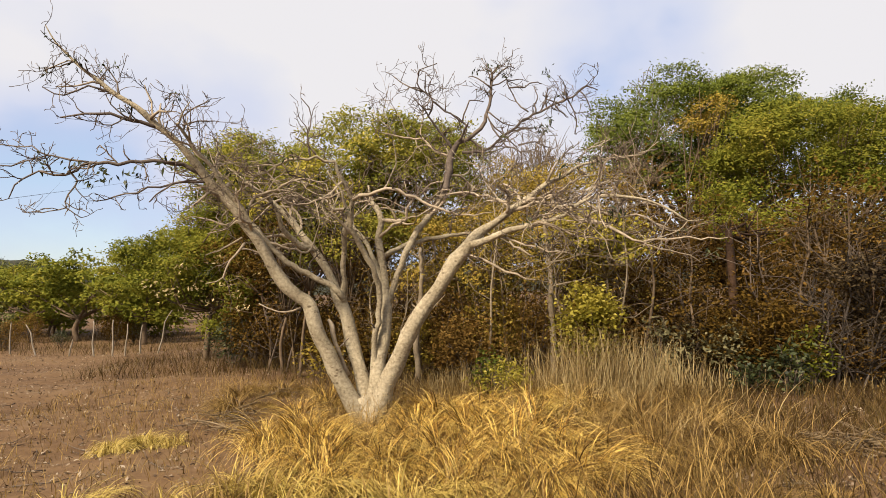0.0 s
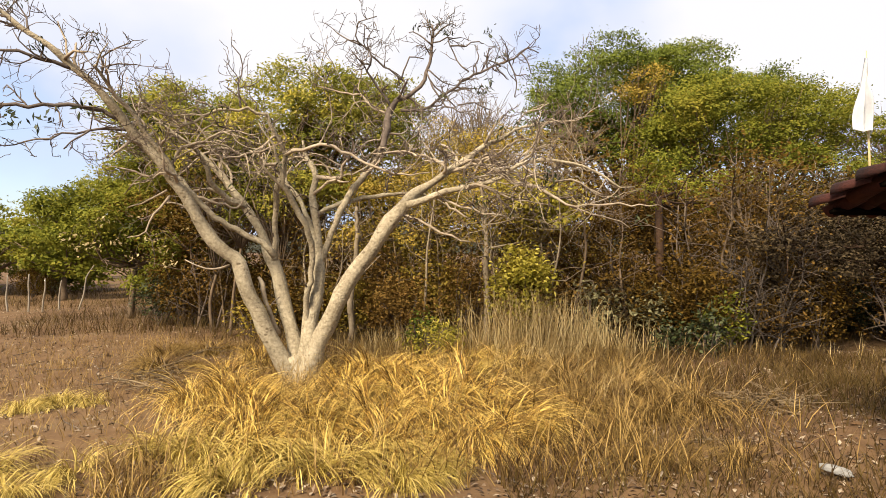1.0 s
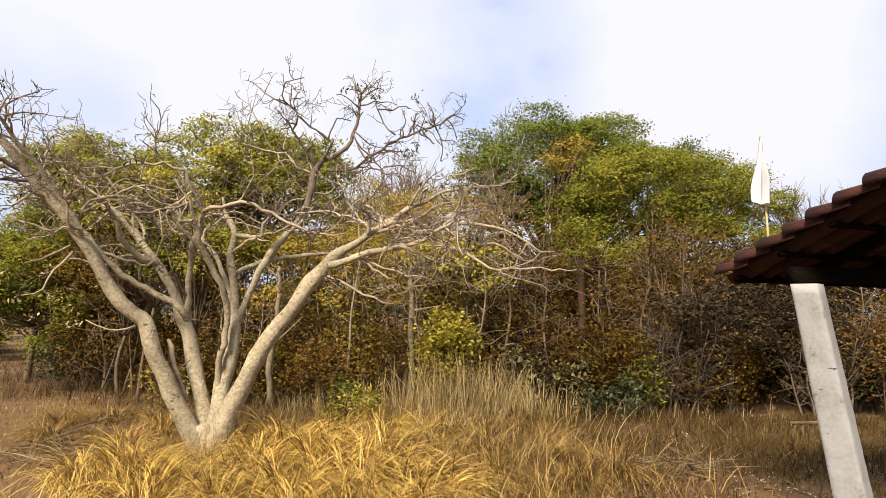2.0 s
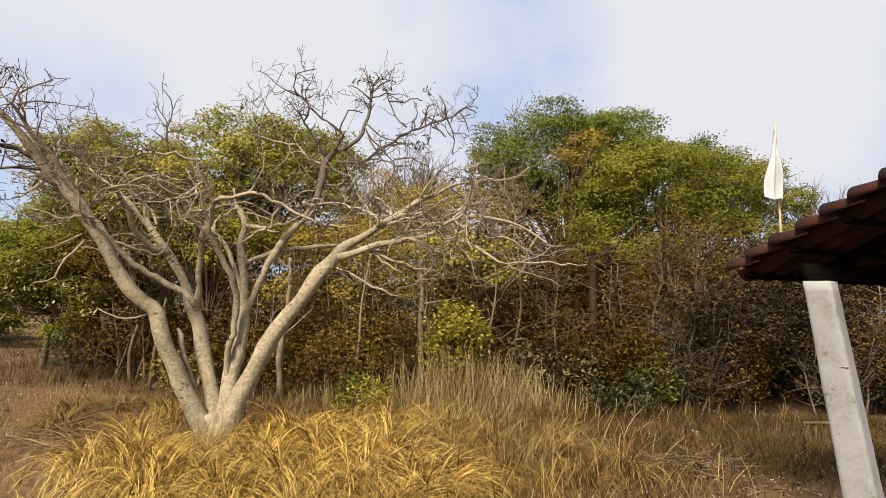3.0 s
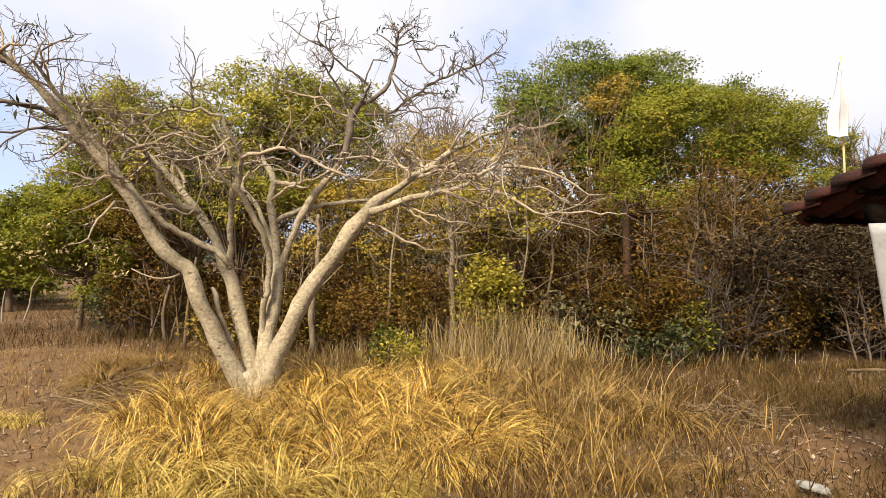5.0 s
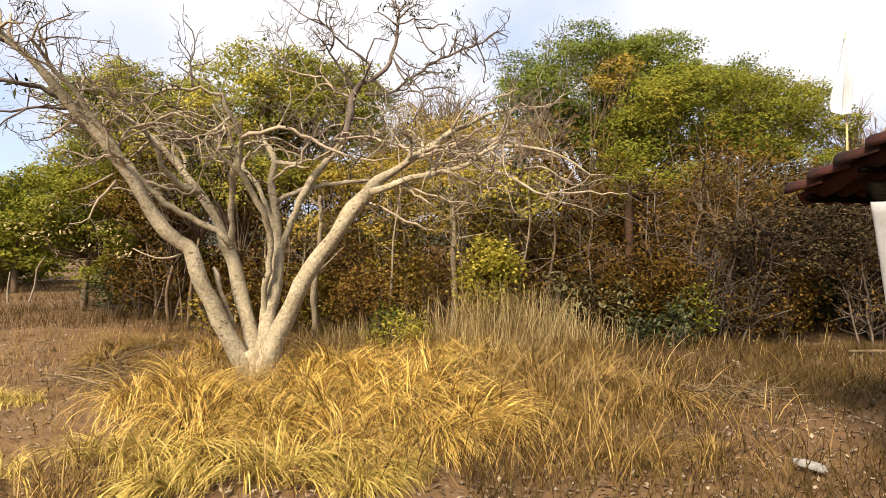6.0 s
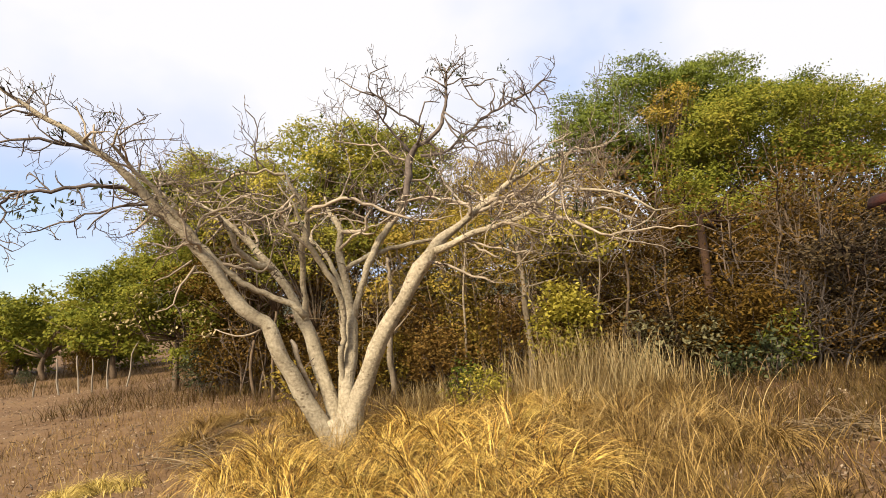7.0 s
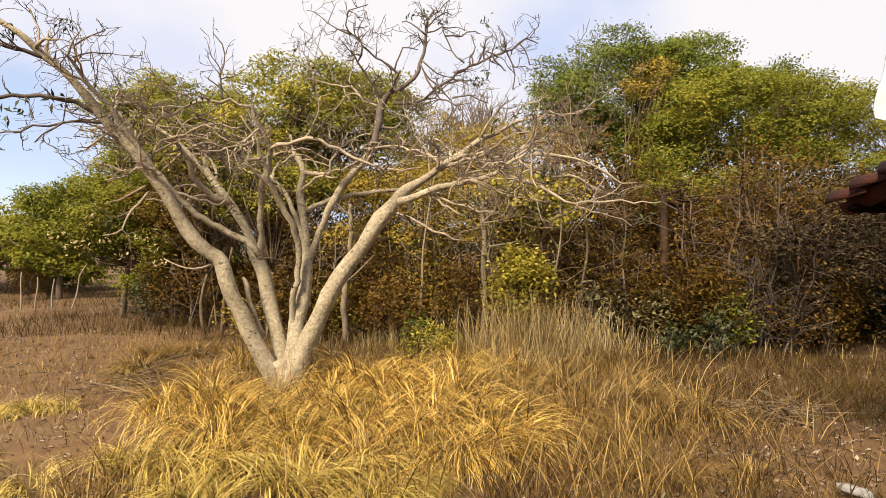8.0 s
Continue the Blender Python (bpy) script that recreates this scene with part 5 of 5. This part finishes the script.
sward("field_grass", "low olive-tan grass near the bare field", M_PALESTRAW, 9000, -6.5, -0.6, 4.6, 12.5, 0.22, 0.006,
      lambda x, y: np.clip(patches(x, y, 1.1) * 1.2 + 0.1, 0, 1))
# the darker grass here also stands in for shade beneath the trees
sward("far_grass", "brown dry undergrowth beyond the fence, dark for the trees' shade", M_MEADOW, 16000, -26, -4, 18.8, 27, 0.3, 0.010, lambda x, y: np.clip(patches(x, y, 0.5) + 0.2, 0, 1))
sward("far_grass", "dull dry grass under the trees", M_MEADOW, 16000, -8, 13, 11, 17, 0.45, 0.009, lambda x, y: (y > wood_edge(x) - 1.2) * 0.9)

# tall dead stems in front of the thicket, in loose stands
g = Geo()
n = 2300
x = np.concatenate([rng.normal(2.5, 0.8, 1500), rng.normal(0.2, 0.5, 300), rng.uniform(-0.8, 8.0, 500)])
y = np.interp(x, [-1, 2, 4, 6, 8], [11.3, 10.2, 10.2, 10.2, 9.8]) + rng.normal(0, 0.4, n)
tall = np.clip(1.2 - 0.32 * np.abs(x - 2.4), 0.38, 1.1)
blades(g, on_ground(x, y), tall * rng.uniform(0.3, 1.15, n), rng.uniform(0.006, 0.012, n), rng.uniform(0, 0.45, n) * (0.3 + 0.7 * rng.random(n)), rng.uniform(0, 1.1, n), rng.uniform(0, 6.28, n), 4)
tagged(part("dead_stems", g, M_REED, smooth=False), "tall upright pale dead grass stems", "grass", kind="stuff")

# single dry stalks leaning over the meadow
g = Geo()
n = 700
x, y = rng.normal(2.4, 0.6, n), rng.uniform(6.6, 10.0, n)
blades(g, on_ground(x, y), rng.uniform(0.3, 0.75, n), rng.uniform(0.004, 0.008, n), rng.uniform(0.1, 0.7, n), rng.uniform(0.5, 1.9, n), rng.normal(-0.5, 1.2, n), 5)
tagged(part("dry_stalks", g, M_REED, smooth=False), "long pale dry stalks leaning over the grass", "grass", kind="stuff")

# litter: fallen leaves and sticks
g = Geo()
n = 26000
x = np.concatenate([rng.uniform(-14, 0, n // 2), rng.uniform(-2, 9, n // 2)])
y = np.concatenate([4 + 15 * rng.random(n // 2) ** 1.4, rng.uniform(3.8, 11, n // 2)])
leaves(g, on_ground(x, y, 0.014), 0.062, 0.028, 0.9, -0.05)
tagged(part("fallen_leaves", g, M_LITTER), "curled pale and brown fallen leaves on the soil", "leaves", kind="stuff")
g = Geo()
for _ in range(210):
    x, y = rng.uniform(-9, 8), rng.uniform(4, 11.5)
    a, l = rng.uniform(0, 6.28), rng.uniform(0.12, 0.7)
    z = float(ground_z(x, y)) + 0.015
    d = np.array([math.cos(a), math.sin(a), 0.0])
    p = np.array([x, y, z])
    tube(g, np.array([(*p, 0.007), (*(p + d * l * 0.5 + rng.normal(0, 0.03, 3) * (1, 1, 0.4)), 0.006), (*(p + d * l + (0, 0, rng.uniform(0, 0.08))), 0.003)]), 4)
tagged(part("fallen_sticks", g, M_TWIG), "thin dry fallen sticks lying on the ground", "sticks", kind="stuff")


def dead_branch(x, y, turn, s, label="dry fallen branch with pale forked twigs"):
    ob = thing("fallen_branch", label, "branch", "fallen branches", at=(x, y, float(ground_z(x, y))))
    g, gt = Geo(), Geo()
    line = smooth_line([(0, 0, 0.03, 0.016), (0.3, 0.04, 0.07, 0.014), (0.6, -0.05, 0.10, 0.010), (0.95, 0.02, 0.16, 0.005)], 0.08)
    tube(g, line, 6, 0.08)
    part("stem", g, M_PALESTEM, ob)
    for _ in range(16):
        a = line[rng.integers(2, len(line)), :3]
        e = a + unit(np.array([0.8, rng.normal(0, 0.7), rng.normal(0.15, 0.3)])) * rng.uniform(0.12, 0.4)
        e[2] = max(e[2], 0.01)
        tube(gt, np.array([(*a, 0.006), (*((a + e) / 2 + rng.normal(0, 0.02, 3)), 0.005), (*e, 0.002)]), 4)
    tagged(part("branching", gt, M_PALESTEM, ob), kind="stuff")
    ob.rotation_euler = (0, 0, radians(turn))
    ob.scale = (s, s, s)


dead_branch(-2.7, 8.3, 20, 1.2)
dead_branch(-2.4, 8.0, 160, 0.9)
dead_branch(-2.9, 9.6, 70, 0.9)
dead_branch(3.9, 6.6, 10, 0.8)
dead_branch(4.3, 6.3, 130, 0.8)
dead_branch(3.3, 5.6, 200, 0.6)
dead_branch(1.6, 6.2, 40, 0.8)

def brush_pile(x, y, r, h, n):
    ob = thing("brush_pile", "low heap of grey dead twigs on bare soil", "twigs", at=(x, y, float(ground_z(x, y))))
    g = Geo()
    for _ in range(n):
        a, l = rng.uniform(0, 6.28), rng.uniform(0.2, 0.55)
        q = rng.normal(0, 0.45, 2) * r
        z = max(0.012, h * (1 - (q @ q) / (2 * r * r)) * rng.random())
        d = np.array([math.cos(a), math.sin(a), rng.normal(0, 0.2)])
        p = np.array([q[0], q[1] * 0.6, z])
        e = p + d * l
        e[2] = max(e[2], 0.01)
        tube(g, np.array([(*p, 0.006), (*((p + e) / 2 + rng.normal(0, 0.02, 3) + (0, 0, 0.02)), 0.005), (*e, 0.002)]), 4)
    tagged(part("tangle", g, M_PALESTEM, ob), kind="stuff")


brush_pile(4.25, 6.75, 0.5, 0.12, 80)
brush_pile(-2.75, 8.6, 0.45, 0.18, 70)

# ---- fence at the field's edge ----
fence = thing("fence", "row of crooked pale sticks standing as fence posts", "fence", at=(-9.0, 18.2, 0))
for x, y, h, dx in ((-8.2, 18.4, 1.35, 0.45), (-8.6, 18.3, 0.9, 0.05), (-9.0, 18.2, 1.0, 0.08), (-9.4, 18.3, 1.15, 0.02), (-9.9, 18.3, 1.1, -0.03), (-10.8, 18.6, 0.55, 0.1), (-11.9, 18.9, 1.0, -0.35), (-12.9, 19.2, 1.05, 0.02), (-14.0, 19.4, 0.95, 0.1), (-14.7, 19.5, 1.0, 0.05), (-15.6, 19.6, 1.1, -0.05), (-13.0, 17.0, 0.55, -0.2)):
    g = Geo()
    z = float(ground_z(x, y))
    tube(g, smooth_line([(x, y, z - 0.15, 0.026), (x + dx * 0.35 + rng.normal(0, 0.022), y, z + h * 0.33, 0.023), (x + dx * 0.6 + rng.normal(0, 0.022), y, z + h * 0.65, 0.02), (x + dx, y, z + h * 0.9, 0.013)], 0.15), 7, 0.08)
    part("post", g, M_POST, fence).matrix_parent_inverse = Matrix.Translation((9.0, -18.2, 0))

# ---- tiled shelter ----
shelter = thing("shelter", "open shelter, red clay tile roof on a leaning white post", "shelter", at=(4.2, 4.4, 0))
s_inv = Matrix.Translation((-4.2, -4.4, 0))
EAVE = Vector((3.58, 4.95, 2.05))
UP = Vector((0.035, -0.215, 0.088)).normalized()        # up the roof's slope
ACROSS = Vector((0.215, 0.035, 0.0)).normalized()       # along the eave
NORMAL = ACROSS.cross(UP).normalized()
if NORMAL.z < 0:
    NORMAL = -NORMAL
COURSE, PITCH = 0.232, 0.20


def box_between(geo, a, b, w, h, up=(0, 0, 1), rough=0.004):
    """A sawn beam from a to b, slightly uneven, with softened edges."""
    a, b = np.asarray(a, float), np.asarray(b, float)
    t = unit(b - a)
    s = unit(np.cross(t, np.asarray(up, float)))
    u = np.cross(s, t)
    c = 0.18
    prof = [(-1, -1 + c), (-1 + c, -1), (1 - c, -1), (1, -1 + c), (1, 1 - c), (1 - c, 1), (-1 + c, 1), (-1, 1 - c)]
    rows = []
    for k in np.linspace(0, 1, 9):
        p = a + (b - a) * k
        rows.append([p + s * x * w / 2 + u * y * h / 2 + rng.normal(0, rough, 3) for x, y in prof])
    v = np.array(rows)
    i, j = np.meshgrid(np.arange(8), np.arange(8), indexing="ij")
    f = np.stack([i * 8 + j, i * 8 + (j + 1) % 8, (i + 1) * 8 + (j + 1) % 8, (i + 1) * 8 + j], -1).reshape(-1, 4)
    e = [(0, 7, 6, 5), (0, 5, 4, 3), (0, 3, 2, 1), (64, 65, 66, 67), (64, 67, 68, 69), (64, 69, 70, 71)]
    geo.add(v, np.vstack([f, e]))


def white_post(x_top, x_foot, y, top, w_top, w_foot):
    """A square masonry post, wider at its foot, with worn arrises."""
    g = Geo()
    rows = []
    n, q = 26, 8
    for k in range(n + 1):
        s = k / n
        cx, w, z = x_foot + (x_top - x_foot) * s, w_foot + (w_top - w_foot) * s, -0.1 + (top + 0.1) * s
        ring = []
        for cxs, cys, nx, ny in ((-1, -1, 1, 0), (1, -1, 0, 1), (1, 1, -1, 0), (-1, 1, 0, -1)):
            for m in range(q):
                a = m / q * 2
                px, py = cxs + nx * a, cys + ny * a
                cut = 0.06 if m == 0 else 0.0
                px, py = px * (1 - cut), py * (1 - cut)
                j = 1 + rng.normal(0, 0.012)
                an = radians(33)
                ring.append((cx + (px * math.cos(an) - py * math.sin(an)) * w / 2 * j, y + (px * math.sin(an) + py * math.cos(an)) * w / 2 * j, z))
        rows.append(ring)
    m = 4 * q
    i, j = np.meshgrid(np.arange(n), np.arange(m), indexing="ij")
    f = np.stack([i * m + j, i * m + (j + 1) % m, (i + 1) * m + (j + 1) % m, (i + 1) * m + j], -1).reshape(-1, 4)
    v = np.array(rows).reshape(-1, 3)
    b = n * m
    cap = [(b + k, b + k + 1, b + m - 2 - k, b + m - 1 - k) for k in range(0, m // 2 - 1)]
    return g.add(v, np.vstack([f, cap]))


part("post", white_post(3.835, 4.265, 4.42, 1.985, 0.19, 0.235), M_WHITEWASH, shelter, "leaning whitewashed masonry post with chips").matrix_parent_inverse = s_inv
part("post", white_post(6.3, 6.4, 4.42, 1.985, 0.19, 0.28), M_WHITEWASH, shelter, "whitewashed masonry post").matrix_parent_inverse = s_inv
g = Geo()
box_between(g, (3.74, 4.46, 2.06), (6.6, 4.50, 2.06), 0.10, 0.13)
part("beam", g, M_BEAM, shelter, "heavy dark timber beam, roof shade in its colour").matrix_parent_inverse = s_inv


def on_roof(s, u, lift=0.0):
    return EAVE + ACROSS * s + UP * u + NORMAL * lift


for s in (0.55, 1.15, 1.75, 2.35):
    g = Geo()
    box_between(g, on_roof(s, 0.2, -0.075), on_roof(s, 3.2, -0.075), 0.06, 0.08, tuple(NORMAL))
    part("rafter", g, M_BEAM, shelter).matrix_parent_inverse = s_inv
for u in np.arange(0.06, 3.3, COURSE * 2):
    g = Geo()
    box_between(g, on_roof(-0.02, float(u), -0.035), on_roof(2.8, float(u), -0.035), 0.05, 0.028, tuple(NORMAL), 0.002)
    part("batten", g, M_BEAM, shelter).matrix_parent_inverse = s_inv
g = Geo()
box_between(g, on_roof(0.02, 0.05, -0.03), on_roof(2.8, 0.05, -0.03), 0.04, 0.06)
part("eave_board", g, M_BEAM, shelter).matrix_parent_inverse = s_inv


def tile_mesh(name, r0, r1, sign):
    """A half-round clay tile: its wide end at the origin, its narrow end up the slope; sign -1 makes the channel tile."""
    g, n, l, th = Geo(), 8, 0.31, 0.013
    rows = []
    for y, r in ((0, r0), (l * 0.5, (r0 + r1) / 2), (l, r1)):
        for rad in (r, r - th):
            rows.append([(math.cos(math.pi * k / n) * rad, y, sign * (math.sin(math.pi * k / n) * rad)) for k in range(n + 1)])
    v = np.array(rows).reshape(-1, 3)
    m = n + 1
    f = []
    for k in range(n):
        for a in (0, 2):
            f += [(a * m + k, a * m + k + 1, (a + 2) * m + k + 1, (a + 2) * m + k), ((a + 1) * m + k + 1, (a + 1) * m + k, (a + 3) * m + k, (a + 3) * m + k + 1)]
        f += [(k + 1, k, m + k, m + k + 1), (4 * m + k, 4 * m + k + 1, 5 * m + k + 1, 5 * m + k)]
    for a in (0, 2):
        for k in (0, n):
            f.append((a * m + k, (a + 1) * m + k, (a + 3) * m + k, (a + 2) * m + k))
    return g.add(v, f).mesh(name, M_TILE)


roof_tiles = tagged(new("tile_roof"), "weathered red clay barrel tiles, shade in their colour")
roof_tiles.parent = shelter
roof_tiles.matrix_parent_inverse = s_inv
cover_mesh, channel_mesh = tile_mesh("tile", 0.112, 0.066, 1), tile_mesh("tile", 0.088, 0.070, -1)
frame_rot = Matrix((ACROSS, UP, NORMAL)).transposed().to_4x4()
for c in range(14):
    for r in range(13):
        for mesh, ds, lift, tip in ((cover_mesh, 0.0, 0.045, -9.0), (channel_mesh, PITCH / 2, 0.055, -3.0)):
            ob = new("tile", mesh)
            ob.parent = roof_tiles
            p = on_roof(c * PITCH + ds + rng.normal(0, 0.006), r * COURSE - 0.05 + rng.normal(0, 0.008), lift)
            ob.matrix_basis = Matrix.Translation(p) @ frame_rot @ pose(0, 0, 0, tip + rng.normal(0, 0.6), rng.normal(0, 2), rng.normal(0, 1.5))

# ---- flag on the roof ----
flag = thing("flag", "white cloth pennant hanging limp on a thin cane", "flag", at=(3.65, 4.58, 2.2))
f_inv = Matrix.Translation((-3.65, -4.58, -2.2))
g = Geo()
tube(g, smooth_line([(3.672, 4.61, 2.27, 0.008), (3.660, 4.61, 2.55, 0.008), (3.644, 4.61, 2.9, 0.007), (3.630, 4.60, 3.22, 0.004)], 0.1), 7)
part("cane", g, M_CANE, flag).matrix_parent_inverse = f_inv
g, rows, nu, nv = Geo(), [], 24, 16
for k in range(nv + 1):
    s = k / nv
    z = 3.15 - 0.54 * s
    px = 3.593 + (3.15 - z) * 0.050
    w = 0.016 + 0.128 * s
    for m in range(nu + 1):
        q = m / nu
        rows.append((px + (q - 0.78) * w + 0.012 * math.sin(7 * s + 3 * q), 4.555 + 0.03 * s ** 0.5 * math.sin(q * 11 + s * 2) + 0.01 * math.sin(9 * s), z + 0.05 * s * (0.5 - q) - 0.02 * math.sin(q * 6) * s))
v = np.array(rows)
i, j = np.meshgrid(np.arange(nv), np.arange(nu), indexing="ij")
f = np.stack([i * (nu + 1) + j, i * (nu + 1) + j + 1, (i + 1) * (nu + 1) + j + 1, (i + 1) * (nu + 1) + j], -1).reshape(-1, 4)
nn = len(v)
g.add(np.vstack([v, v + (0, 0.004, 0)]), np.vstack([f, f[:, ::-1] + nn]))
part("cloth", g, M_CLOTH, flag).matrix_parent_inverse = f_inv

# ---- small things on the ground ----
def rock(name, label, category, x, y, z, sx, sy, sz, turn, mat):
    bm = bmesh.new()
    bmesh.ops.create_icosphere(bm, subdivisions=3, radius=1)
    for v in bm.verts:
        d = noise.noise(v.co * 1.7 + Vector((x, y, 0))) * 0.22 + noise.noise(v.co * 5 + Vector((y, x, 0))) * 0.06
        v.co = v.co * (1 + d)
        v.co.z = max(v.co.z, -0.5)
        v.co.x, v.co.y, v.co.z = v.co.x * sx, v.co.y * sy, v.co.z * sz
    me = bpy.data.meshes.new(name)
    bm.to_mesh(me)
    bm.free()
    me.materials.append(mat)
    me.polygons.foreach_set("use_smooth", [True] * len(me.polygons))
    ob = tagged(new(name, me), label, category)
    ob.matrix_basis = pose(x, y, z, 0, 8, turn)


rock("stone", "long pale weathered stone lying in the grass", "stone", 3.51, 4.74, 0.045, 0.12, 0.038, 0.04, -48, M_STONE)
for x, y, s in ((4.6, 5.9, 0.05), (5.0, 5.6, 0.06), (4.2, 5.7, 0.04), (4.9, 6.1, 0.05), (3.6, 6.3, 0.03), (-4.6, 9.5, 0.05), (-6.2, 8.6, 0.06), (-3.6, 11.0, 0.05), (5.4, 5.3, 0.05)):
    rock("clod", "small earthy clod on the bare soil", "clod", x, y, float(ground_z(x, y)) + s * 0.2, s * 1.0, s * 0.8, s * 0.4, x * 40, M_SOIL)

trestle = thing("low_barrier", "low pale wooden bar on short stakes", "barrier", at=(7.2, 8.3, 0))
t_inv = Matrix.Translation((-7.2, -8.3, 0))
g = Geo()
box_between(g, (6.9, 8.3, 0.22), (7.7, 8.2, 0.23), 0.03, 0.035)
part("bar", g, M_PALESTEM, trestle).matrix_parent_inverse = t_inv
for k in range(6):
    g = Geo()
    box_between(g, (6.95 + 0.14 * k, 8.3 - 0.018 * k, -0.08), (6.95 + 0.14 * k + rng.normal(0, 0.02), 8.3 - 0.018 * k, 0.21), 0.03, 0.03)
    part("stake", g, M_PALESTEM, trestle).matrix_parent_inverse = t_inv
